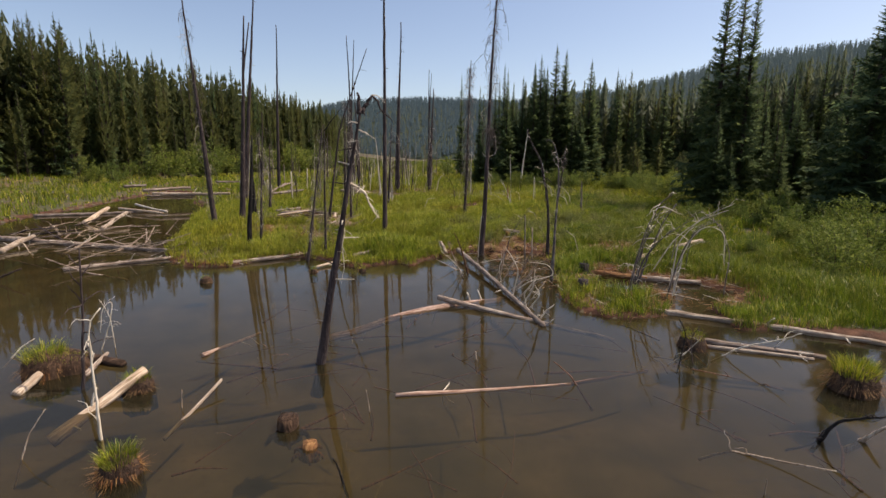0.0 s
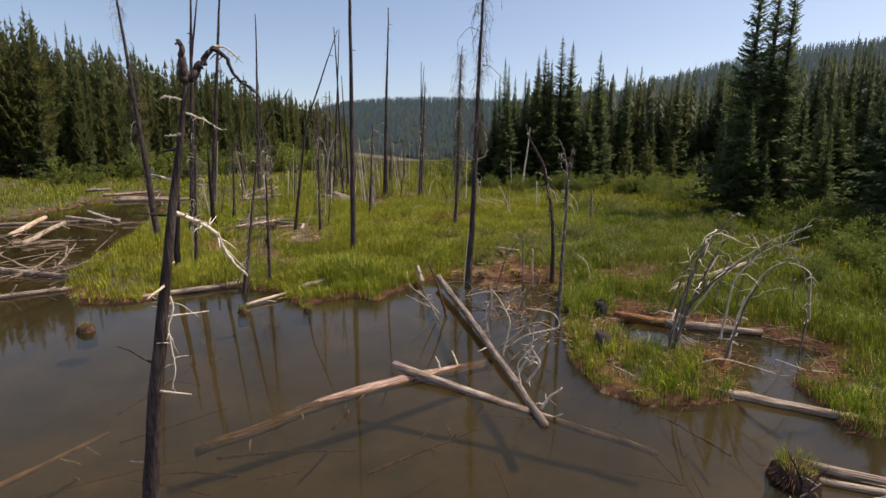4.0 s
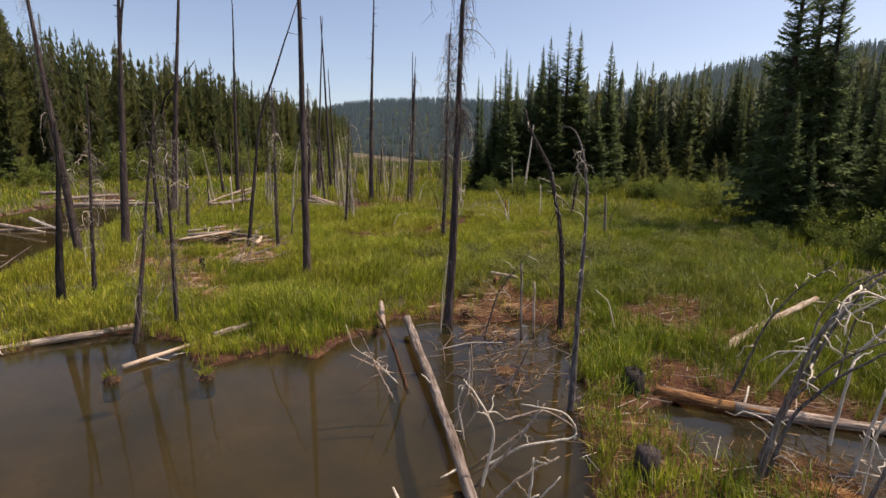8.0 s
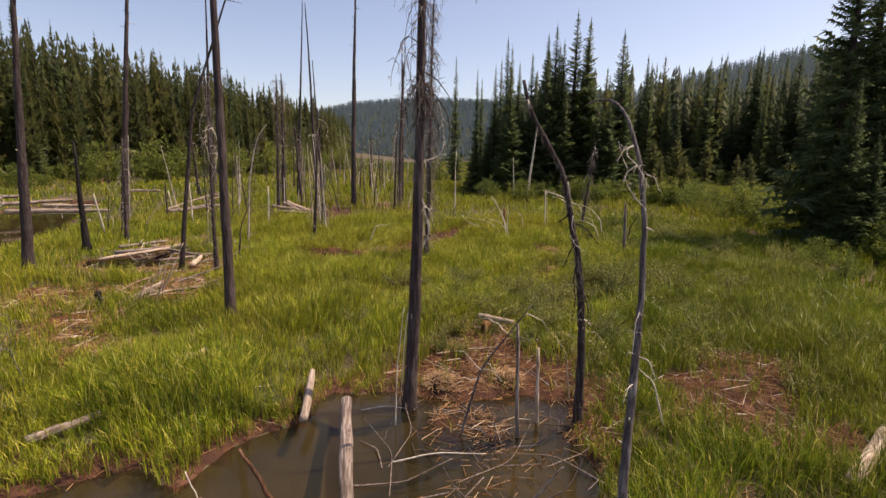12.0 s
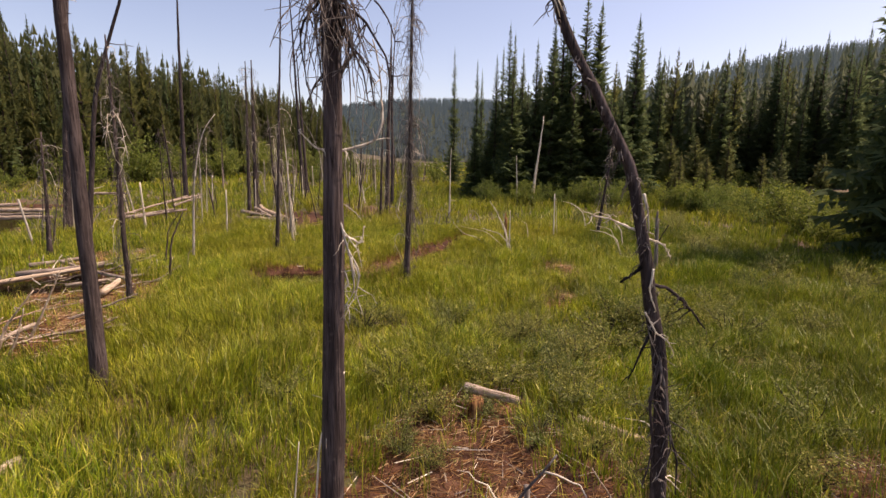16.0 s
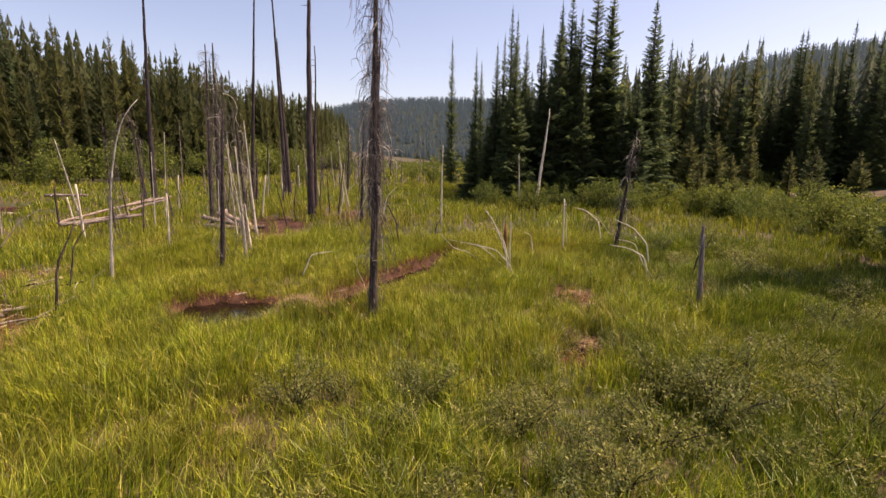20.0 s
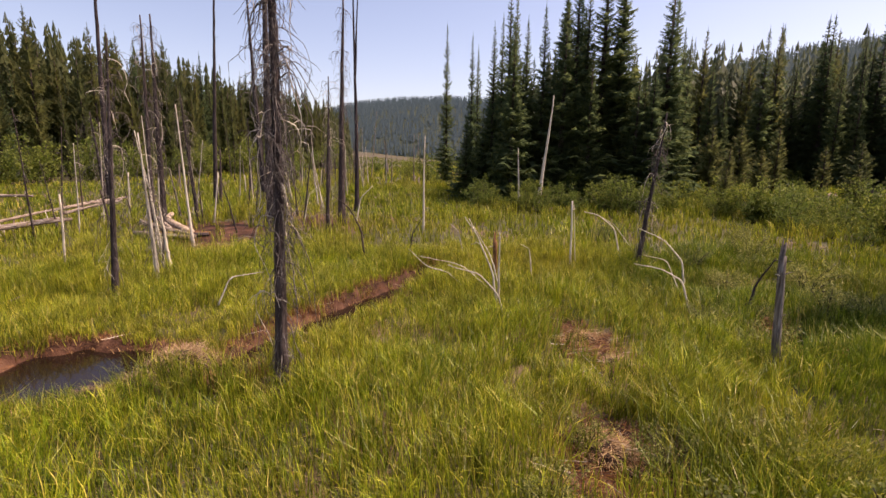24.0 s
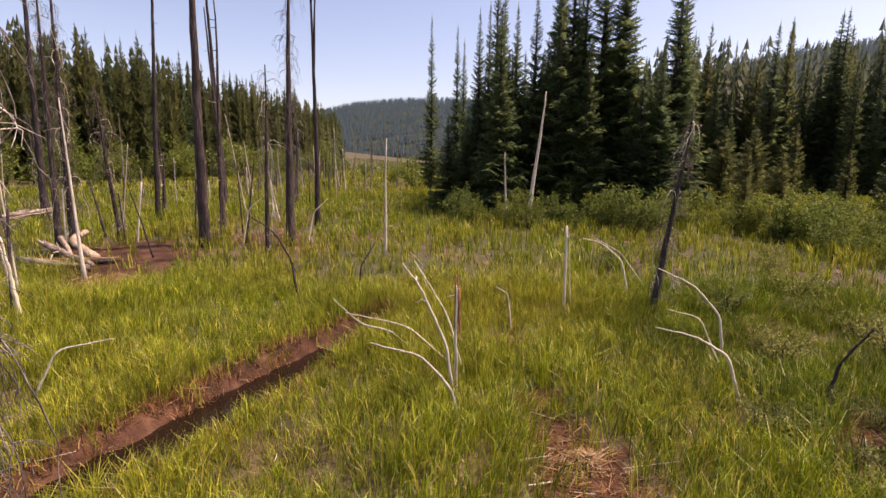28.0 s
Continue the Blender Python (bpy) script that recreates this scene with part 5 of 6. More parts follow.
stick([(6.89, 15.81, 0.13), (7.38, 15.53, 1.26), (8.06, 15.08, 2.10), (8.67, 14.62, 2.53)], 0.021, mat=M_SILVER, twigs=6, name="fallen_tree_limb", label="bleached arching limb of a fallen dead tree")
stick([(8.12, 13.71, -0.03), (8.16, 13.68, 1.11), (7.96, 13.84, 1.91), (7.59, 14.12, 2.27)], 0.019, mat=M_GREY, twigs=8, name="fallen_tree_limb", label="bleached arching limb of a fallen dead tree")
stick([(4.91, 13.03, -0.20), (5.83, 12.51, 0.37), (6.50, 12.03, 0.29)], 0.016)
stick([(2.18, 11.26, -0.22), (2.44, 11.21, 0.22), (2.63, 11.16, 0.39)], 0.016)
stick([(-4.61, 5.99, -0.26), (-4.61, 5.99, 0.97), (-4.60, 6.00, 1.67), (-4.47, 6.09, 1.83)], 0.022, mat=M_SILVER, twigs=3)
stick([(-5.92, 7.41, -0.25), (-5.81, 7.49, 1.23), (-5.76, 7.54, 2.34)], 0.03, mat=M_SNAG, twigs=8)
stick([(-4.00, 6.86, -0.25), (-3.97, 6.88, 0.29)], 0.012, mat=M_PALE)
stick([(-5.39, 5.46, -0.36), (-5.24, 5.61, 0.30), (-5.09, 5.74, 0.58)], 0.014, mat=M_PALE)
stick([(3.55, 6.11, -0.27), (3.84, 5.93, -0.01), (4.38, 5.54, 0.07), (4.72, 5.26, 0.16)], 0.02, mat=M_PALE, twigs=2)
stick([(5.18, 6.23, -0.20), (5.34, 6.09, 0.35), (5.69, 5.77, 0.59)], 0.035, mat=M_CHAR, twigs=5)
stick([(5.69, 6.28, -0.22), (5.97, 6.02, 0.31)], 0.05, mat=M_PALE)
stick([(3.72, 5.04, -0.28), (3.73, 5.03, 0.21)], 0.012, mat=M_PALE)
stick([(-1.09, 5.17, -0.31), (-1.21, 5.14, 0.20), (-1.27, 5.13, 0.34)], 0.02, mat=M_CHAR)
stick([(-8.27, 8.54, -0.19), (-8.03, 8.77, 0.19), (-7.89, 8.89, 0.29)], 0.02, mat=M_SILVER)
stick([(2.56, 7.71, -0.43), (2.19, 7.82, 0.15), (1.90, 7.90, 0.37)], 0.025, mat=M_WETLOG)
stick([(-1.06, 6.80, -0.30), (-1.15, 6.79, 0.37)], 0.012, mat=M_LOG)
stick([(5.37, 9.23, -0.18), (5.77, 8.99, 0.23), (6.33, 8.60, 0.56), (6.52, 8.46, 0.73)], 0.022, mat=M_SILVER, twigs=5)
# ---- tussocks in the pond ----
tussock(-6.97, 8.02, 0.42, 0.45, 260)
tussock(-6.61, 8.15, 0.3, 0.2, 60)
tussock(-5.00, 7.43, 0.24, 0.35, 160)
tussock(-3.89, 5.27, 0.26, 0.36, 220)
tussock(6.96, 7.72, 0.42, 0.5, 420)
tussock(5.14, 9.55, 0.3, 0.3, 120)
tussock(-7.23, 14.35, 0.2, 0.2, 40)
tussock(-2.76, 16.03, 0.12, 0.3, 60)
tussock(-4.35, 15.85, 0.12, 0.3, 60)
# ---- heaps of dead sedge ----
straw_heap(-0.54, 28.77, 0.42, M_THATCH, "pale matted heap of dead sedge beside the pool")
straw_heap(-0.80, 28.15, 0.30, M_THATCH, "pale matted heap of dead sedge beside the pool")
straw_heap(-1.15, 27.75, 0.28, M_THATCH, "pale matted heap of dead sedge beside the pool")
straw_heap(0.06, 28.47, 0.26, M_STRAW, "rusty matted heap of dead sedge beside the pool")
straw_heap(1.10, 28.28, 0.26, M_THATCH, "pale collar of dead sedge round a trunk")
straw_heap(5.95, 13.10, 0.30, M_STRAW, "rusty heap of dead sedge at the inlet")
straw_heap(5.17, 27.12, 0.30, M_THATCH, "pale matted heap of dead sedge on a worn track")
straw_heap(5.45, 26.75, 0.22, M_STRAW, "rusty matted heap of dead sedge on a worn track")
straw_heap(6.97, 26.90, 0.20, M_THATCH, "pale matted heap of dead sedge on a worn track")
straw_heap(5.70, 30.40, 0.22, M_THATCH, "pale matted heap of dead sedge on a worn track")
straw_heap(5.95, 29.30, 0.24, M_THATCH, "pale matted heap of dead sedge on a worn track")
straw_heap(3.10, 19.90, 0.28, M_THATCH, "pale matted heap of dead sedge at the inlet head")
straw_heap(1.95, 19.75, 0.26, M_THATCH, "pale matted heap of dead sedge at the inlet head")
straw_heap(2.6, 16.6, 0.20, M_STRAW, "rusty heap of dead sedge in the shallow inlet")
# ---- more limbs of the fallen tree ----
stick([(6.20, 15.72, -0.07), (6.54, 15.58, 1.34), (6.87, 15.44, 2.00), (7.28, 15.25, 2.44)], 0.025, mat=M_GREY, twigs=6, name="fallen_tree_limb", label="bleached arching limb of a fallen dead tree")
stick([(6.85, 14.39, -0.10), (6.96, 14.34, 1.38), (7.37, 14.13, 2.08), (8.02, 13.77, 2.42)], 0.024, mat=M_SILVER, twigs=6, name="fallen_tree_limb", label="bleached arching limb of a fallen dead tree")
stick([(7.94, 15.78, -0.06), (8.05, 15.72, 1.52), (8.58, 15.44, 2.02), (8.92, 15.25, 1.24), (8.96, 15.23, 0.33)], 0.017, mat=M_GREY, twigs=6, name="fallen_tree_limb", label="bleached arching limb of a fallen dead tree")
stick([(6.47, 13.37, -0.12), (6.51, 13.35, 0.89), (6.76, 13.17, 1.76), (7.01, 12.99, 2.10), (7.36, 12.71, 1.98), (7.42, 12.66, 1.06)], 0.017, mat=M_SILVER, twigs=6, name="fallen_tree_limb", label="bleached arching limb of a fallen dead tree")
stick([(5.52, 13.81, -0.11), (5.66, 13.73, 0.89), (6.00, 13.55, 1.54), (6.57, 13.18, 2.15), (6.98, 12.88, 2.36)], 0.021, mat=M_GREY, twigs=6, name="fallen_tree_limb", label="bleached arching limb of a fallen dead tree")
stick([(5.40, 13.60, -0.11), (5.60, 13.45, 1.62), (5.75, 13.34, 2.21), (5.96, 13.16, 2.64)], 0.025, mat=M_GREY, twigs=6, name="fallen_tree_limb", label="bleached arching limb of a fallen dead tree")
stick([(7.64, 16.15, 0.24), (7.74, 16.07, 1.34), (7.97, 15.89, 1.93), (8.30, 15.61, 2.24)], 0.021, mat=M_GREY, twigs=6, name="fallen_tree_limb", label="bleached arching limb of a fallen dead tree")
stick([(6.68, 13.78, -0.12), (6.76, 13.71, 0.64), (6.81, 13.66, 1.19)], 0.034, mat=M_SILVER, twigs=6, name="fallen_tree_limb", label="bleached arching limb of a fallen dead tree")
log((2.69, 21.95, 0.59), (3.42, 21.66, 0.56), 0.07, mat=M_PALE, stubs=1)
# ---- wind-thrown root plate and its splinters ----
stick([(-5.21, 22.78, 0.19), (-4.96, 22.93, 1.00), (-4.59, 23.14, 1.55)], 0.03, mat=M_PALE, twigs=2)
stick([(-5.23, 22.57, 0.17), (-5.10, 22.65, 0.77), (-4.86, 22.79, 1.18)], 0.03, mat=M_PALE, twigs=2)
stick([(-5.48, 22.51, 0.18), (-5.26, 22.65, 0.62), (-4.82, 22.92, 0.85)], 0.03, mat=M_PALE, twigs=2)
stick([(-5.07, 22.78, 0.19), (-4.83, 22.92, 0.70), (-4.68, 23.00, 1.28)], 0.03, mat=M_PALE, twigs=2)
stick([(-5.87, 23.01, 0.18), (-5.47, 23.26, 0.68), (-5.20, 23.43, 0.57)], 0.03, mat=M_PALE, twigs=2)
stick([(-5.35, 23.54, 0.21), (-5.02, 23.73, 0.97), (-4.73, 23.88, 1.72)], 0.03, mat=M_PALE, twigs=2)
log((-5.69, 22.66, 0.43), (-5.39, 23.93, 0.66), 0.06, mat=M_PALE, stubs=3)
log((-9.43, 27.89, 0.59), (-7.42, 29.22, 0.65), 0.08, mat=M_LOG, stubs=3)
log((-9.59, 29.52, 0.62), (-6.09, 27.57, 0.61), 0.06, mat=M_LOG, stubs=3)
log((-27.49, 41.90, 1.11), (-26.29, 43.10, 1.15), 0.13, mat=M_LOG)
log((-24.02, 38.91, 0.99), (-21.54, 41.43, 1.10), 0.12, mat=M_LOG)
log((-21.22, 36.51, 0.89), (-16.49, 37.50, 0.93), 0.13, mat=M_PALE)
log((-8.35, 39.51, 1.12), (-5.06, 37.23, 1.02), 0.1, mat=M_LOG)
log((-10.04, 28.99, 0.59), (-9.00, 30.31, 0.62), 0.07, mat=M_LOG)
log((-7.35, 27.04, 0.55), (-5.80, 28.63, 0.58), 0.05, mat=M_LOG)
log((-13.27, 37.65, 0.94), (-12.45, 40.60, 1.06), 0.08, mat=M_LOG)
log((-14.52, 43.19, 1.15), (-14.90, 48.08, 1.28), 0.08, mat=M_LOG)
log((-7.62, 39.33, 1.32), (-6.11, 37.91, 1.00), 0.07, mat=M_PALE, stubs=1)
log((-6.94, 37.71, 0.96), (-5.07, 38.19, 0.98), 0.08, mat=M_ROT, stubs=1)
log((-13.17, 41.73, 1.12), (-14.08, 46.51, 1.27), 0.07, mat=M_LOG)
stick([(-12.18, 33.90, 0.71), (-11.77, 34.29, 1.57), (-11.31, 34.72, 1.95)], 0.03, mat=M_PALE)
stick([(-5.05, 27.65, 0.41), (-4.96, 27.73, 1.62), (-4.70, 27.95, 2.37)], 0.035, mat=M_SNAG)
stick([(-5.24, 28.84, 0.54), (-5.18, 28.89, 1.10), (-5.01, 29.03, 1.23)], 0.016, mat=M_PALE)
# ---- drift by the near tussocks ----
log((-7.52, 8.86, 0.05), (-5.83, 8.32, 0.04), 0.11, mat=M_PEAT, label="dark rotten log lodged between tussocks", stubs=3)
log((-6.82, 7.20, 0.00), (-6.76, 7.64, 0.16), 0.08, mat=M_PALE, label="short split pale log end in the water", stubs=0)
log((-6.22, 7.89, 0.02), (-6.33, 8.64, 0.12), 0.05, mat=M_LOG, stubs=1)
stick([(-6.81, 9.05, -0.19), (-6.60, 9.20, 0.54), (-6.53, 9.25, 0.99), (-6.69, 9.14, 0.85), (-6.75, 9.10, 0.34)], 0.012, mat=M_SILVER, twigs=14, label="tangle of pale dead twigs on a tussock")
stick([(-6.55, 9.20, -0.19), (-6.58, 9.18, 0.66), (-6.69, 9.10, 1.03)], 0.01, mat=M_SILVER, twigs=12)
stick([(4.43, 8.67, -0.19), (4.51, 8.63, 0.64), (4.36, 8.70, 0.94)], 0.016, mat=M_CHAR, twigs=8)
stick([(4.75, 8.67, -0.18), (4.65, 8.73, 0.50), (4.77, 8.66, 0.80)], 0.014, mat=M_SNAG, twigs=8)
stick([(4.50, 9.17, -0.22), (4.73, 9.06, 0.04), (4.95, 8.93, 0.42)], 0.014, mat=M_SILVER, twigs=4)
stick([(0.66, 8.80, -0.28), (0.62, 8.80, 0.17)], 0.03, mat=M_PALE)
stick([(4.96, 6.41, -0.31), (5.19, 6.22, -0.08), (5.26, 6.16, 0.18)], 0.02, mat=M_SNAG, twigs=3)
stick([(2.07, 12.53, -0.20), (2.36, 12.48, 0.47), (2.39, 12.48, 0.95)], 0.027, mat=M_SILVER, twigs=3, label="bleached crooked limb of the drowned log")
stick([(2.11, 12.17, -0.21), (2.48, 12.10, 0.37), (2.26, 12.15, 0.72), (2.38, 12.12, 0.82)], 0.022, mat=M_SILVER, twigs=3, label="bleached crooked limb of the drowned log")
stick([(1.91, 13.35, -0.19), (2.09, 13.33, 0.72), (1.88, 13.35, 1.13), (1.70, 13.37, 1.35)], 0.025, mat=M_SILVER, twigs=3, label="bleached crooked limb of the drowned log")
stick([(1.85, 13.80, -0.17), (2.47, 13.72, 0.30), (3.16, 13.57, 0.53), (2.99, 13.61, 0.84), (2.44, 13.72, 0.87)], 0.020, mat=M_SILVER, twigs=3, label="bleached crooked limb of the drowned log")
stick([(1.96, 12.89, -0.18), (2.30, 12.84, -0.11), (2.73, 12.76, 0.55)], 0.019, mat=M_SILVER, twigs=3, label="bleached crooked limb of the drowned log")
stick([(2.22, 11.26, -0.22), (2.44, 11.21, 0.22), (2.63, 11.17, 0.39)], 0.030, mat=M_SILVER, twigs=3, label="bleached crooked limb of the drowned log")
stick([(1.78, 14.32, -0.15), (1.65, 14.33, 0.56), (1.81, 14.32, 0.98)], 0.018, mat=M_SILVER, twigs=3, label="bleached crooked limb of the drowned log")
stick([(2.16, 11.87, -0.23), (2.02, 11.89, 0.47), (2.29, 11.85, 0.81)], 0.022, mat=M_SILVER, twigs=3, label="bleached crooked limb of the drowned log")


rng = random.Random(77)
for k in range(24):                                  # drowned twigs in the shallow inlet
    x, y, a, ln = rng.uniform(0.9, 4.0), rng.uniform(16.2, 19.6), rng.uniform(0, 3.14), rng.uniform(0.3, 0.9)
    c, d = math.cos(a) * ln, math.sin(a) * ln
    stick([(x - c, y - d, 0.0), (x + 0.3 * d, y - 0.3 * c, rng.uniform(0.02, 0.1)), (x + c, y + d, rng.uniform(0.0, 0.2))], rng.uniform(0.006, 0.013), rng.choice((M_LOG, M_LOG, M_SNAG)), "bleached twig lying in the shallow inlet", twigs=rng.randrange(3), seed=k)

for k in range(60):                                  # drowned branches under the open water
    x, y, a, ln = rng.uniform(-4.5, 5.5), rng.uniform(5.2, 12.5), rng.uniform(0, 3.14), rng.uniform(0.3, 1.1)
    c, d, z = math.cos(a) * ln, math.sin(a) * ln, -rng.uniform(0.05, 0.20)
    stick([(x - c, y - d, z), (x + 0.1 * d, y, z + 0.04), (x + c, y + d, z + rng.uniform(-0.05, 0.08))], rng.uniform(0.008, 0.028), M_WETLOG, "dark waterlogged branch under the pond surface", twigs=rng.randrange(4), seed=k)
for k in range(64):                                  # dead saplings thinning out up the marsh
    x, y = rng.uniform(-15, -2.5), rng.uniform(33, 62)
    tall = rng.uniform(1.4, 4.5)
    snag(x, y, (x + rng.gauss(0, 0.09) * tall, y + rng.gauss(0, 0.09) * tall, gz(x, y) + tall), rng.uniform(0.025, 0.05), "droopy", rng.choice((M_SNAG, M_SILVER)), "thin grey dead sapling in the upper marsh", twigs=2, seed=k, beard=0.45)

for k in range(46):                                  # jumble of drowned poles and roots at the pool's mouth
    x = rng.uniform(-20.5, -10.5)
    y = 19.5 - 0.75 * (x + 14) + rng.gauss(0, 2.2)
    a, ln = rng.choice((rng.uniform(-0.5, 0.4), rng.uniform(0, 3.14))), rng.uniform(0.5, 2.0)
    c, d = math.cos(a) * ln, math.sin(a) * ln
    stick([(x - c, y - d, -0.12), (x, y, rng.uniform(0.02, 0.25)), (x + c, y + d, rng.uniform(0.0, 0.55))], rng.uniform(0.02, 0.06), rng.choice((M_LOG, M_SNAG, M_PALE, M_LOG)), "weathered pole in the jumble of drowned wood", twigs=rng.randrange(5), seed=k)
for k in range(34):                                  # splintered wood round the rubble pool and the root plate
    x, y = rng.choice(((-8.3, 27.6), (-6.4, 28.6), (-5.7, 24.0), (-7.0, 30.0)))
    x, y, a, ln = x + rng.gauss(0, 1.0), y + rng.gauss(0, 0.8), rng.uniform(-0.4, 1.4), rng.uniform(0.3, 1.3)
    c, d = math.cos(a) * ln, math.sin(a) * ln
    stick([(x - c, y - d, gz(x, y) + 0.02), (x, y, gz(x, y) + rng.uniform(0.1, 0.25)), (x + c, y + d, gz(x, y) + rng.uniform(0.1, 0.5))], rng.uniform(0.015, 0.05), rng.choice((M_LOG, M_PALE, M_PEELED, M_SNAG)), "splintered pale branch in a heap of fallen wood", twigs=rng.randrange(4), seed=k)
for k in range(40):                                  # grey dead poles far up the valley flats
    x, y = rng.uniform(-26, 1), rng.uniform(58, 110)
    tall = rng.uniform(2.0, 7.0)
    snag(x, y, (x + rng.gauss(0, 0.05) * tall, y + rng.gauss(0, 0.05) * tall, gz(x, y) + tall), rng.uniform(0.05, 0.09), "bare", rng.choice((M_SNAG, M_LOG)), "grey dead pole far up the marsh", twigs=5, seed=k)


# ---- shrubs ----
def shrub_mesh(seed, wide, tall, leaves, leaf, mat):
    """Stems that fan out from one foot, and small leaves along their outer parts."""
    rng, r = random.Random(seed), np.random.RandomState(seed)
    w = Soup()
    ends = []
    for _ in range(19):
        a, q = rng.uniform(0, 6.28), wide * math.sqrt(rng.random())
        e = np.array([q * math.cos(a), q * math.sin(a), tall * rng.uniform(0.45, 1.1) * (1 - 0.35 * (q / wide) ** 2)])
        b = curve_points([(0.1 * e[0], 0.1 * e[1], -0.1), (0.5 * e[0], 0.5 * e[1], 0.6 * e[2]), e], 7, 0.03, rng)
        w.tube(b, np.linspace(0.013, 0.004, 7), 3, 0, rng)
        ends.append(b)
    ends = np.array(ends)
    p = ends[r.randint(0, len(ends), leaves), np.minimum(6, r.randint(2, 8, leaves))] * r.uniform(0.9, 1.05, (leaves, 1)) + r.normal(0, 1, (leaves, 3)) * np.array([0.085, 0.085, 0.07]) * wide
    p[:, 2] = np.maximum(p[:, 2], 0.04)
    d = r.normal(0, 1, (leaves, 3)) + np.array([0, 0, 0.35])
    d /= np.linalg.norm(d, axis=1)[:, None]
    q = np.cross(d, r.normal(0, 1, (leaves, 3)))
    q /= np.linalg.norm(q, axis=1)[:, None] + 1e-9
    ln = leaf * r.uniform(0.6, 1.4, (leaves, 1))
    v = np.stack([p, p + d * ln * 0.5 + q * ln * 0.22, p + d * ln, p + d * ln * 0.5 - q * ln * 0.22], 1).reshape(-1, 3)
    k = np.arange(leaves)[:, None] * 4
    return w.mesh("stem", M_BARK, True), mesh_np("foliage", v, np.concatenate([k + [0, 1, 2], k + [0, 2, 3]], 1).reshape(-1, 3), mat)


TALL = [shrub_mesh(60 + k, 0.9, 1.5, 1500, 0.09, M_BUSH) for k in range(4)]
LOW = [shrub_mesh(70 + k, 0.62, 0.72, 1700, 0.045, M_DULL) for k in range(4)]


def shrub(x, y, size, low=False, label=""):
    stems, leaves = rng.choice(LOW if low else TALL)
    ob = new("shrub")
    part("stem", stems, ob), part("foliage", leaves, ob)
    ob.matrix_basis = Matrix.Translation((x, y, gz(x, y))) @ Matrix.Rotation(rng.uniform(0, 6), 4, "Z") @ Matrix.Diagonal((size, size, size * rng.uniform(0.8, 1.1), 1))
    return tagged(ob, label or ("low grey-green bog shrub among the sedge" if low else "leafy bright green willow shrub at the meadow edge"), "shrub", "bog shrubs" if low else "willow shrubs")


rng = random.Random(8)
for k in range(120):                                 # the willow belt below the right-hand woods
    y = rng.uniform(15, 47)
    x = np.interp(y, [15, 19, 22, 26, 30, 36, 42, 47], [12.5, 13.4, 14.6, 15.8, 16.4, 16.6, 15.0, 14.5]) + abs(rng.gauss(0, 3.0))
    shrub(x, y, rng.uniform(0.55, 1.25))
for k in range(24):                                  # along the foot of the fir stand
    x = rng.uniform(3.5, 16)
    shrub(x, 46.2 - 0.12 * abs(x - 9) + rng.uniform(-1.2, 0.6), rng.uniform(0.5, 1.15))
for x, y, s in ((9.3, 48.0, 1.25), (10.6, 44.1, 1.40), (10.0, 45.8, 0.97), (12.3, 45.2, 1.09), (6.5, 48.3, 0.90), (4.5, 57.4, 1.00), (3.1, 62.5, 1.16), (16.3, 50.5, 0.99), (5.6, 49.8, 0.86), (10.1, 45.1, 1.16), (11.3, 44.5, 1.21), (7.7, 49.2, 0.65), (22.5, 58.7, 1.30), (31.0, 66.0, 1.27), (25.4, 61.7, 1.27)):
    shrub(x, y, s, label="pale green willow shrub in sun before the firs")
for k in range(16):                                  # across the pond
    y = rng.uniform(34, 110)
    shrub(-np.interp(y, [34, 62, 90, 110], [40, 38, 33, 29]) + rng.uniform(-3, 2), y, rng.uniform(1.0, 1.9))
for k in range(28):                                  # tall pale scrub before the woods across the pond
    y = rng.uniform(40, 140)
    shrub(-np.interp(y, [40, 62, 90, 120, 150], [46, 40, 34, 29, 27]) + rng.uniform(-2, 2), y, rng.uniform(1.6, 2.4) * (1 + 0.007 * y), label="tall pale green scrub before the pine woods")
for k in range(10):                                  # far meadow
    shrub(rng.uniform(-22, 4), rng.uniform(60, 110), rng.uniform(1.0, 2.0))
for k in range(30):                                  # low willows on the near right bank
    y = rng.uniform(14.5, 31)
    shrub(np.interp(y, [14.5, 18, 24, 31], [10.8, 11.5, 12.5, 14.0]) + rng.uniform(0, 5), y, rng.uniform(0.35, 0.7))
for k in range(20):                                  # bog shrubs in the middle of the meadow
    x, y = rng.gauss(6.2, 2.2), rng.gauss(24.5, 2.0)
    if y > 21.2:
        shrub(x, y, rng.uniform(0.55, 1.0), True)
for k in range(18):
    shrub(rng.gauss(3.8, 1.7), rng.uniform(21.4, 25.5), rng.uniform(0.55, 0.95), True)
for k in range(34):
    shrub(rng.uniform(8.0, 14), rng.uniform(26, 40), rng.uniform(0.5, 1.0), True)
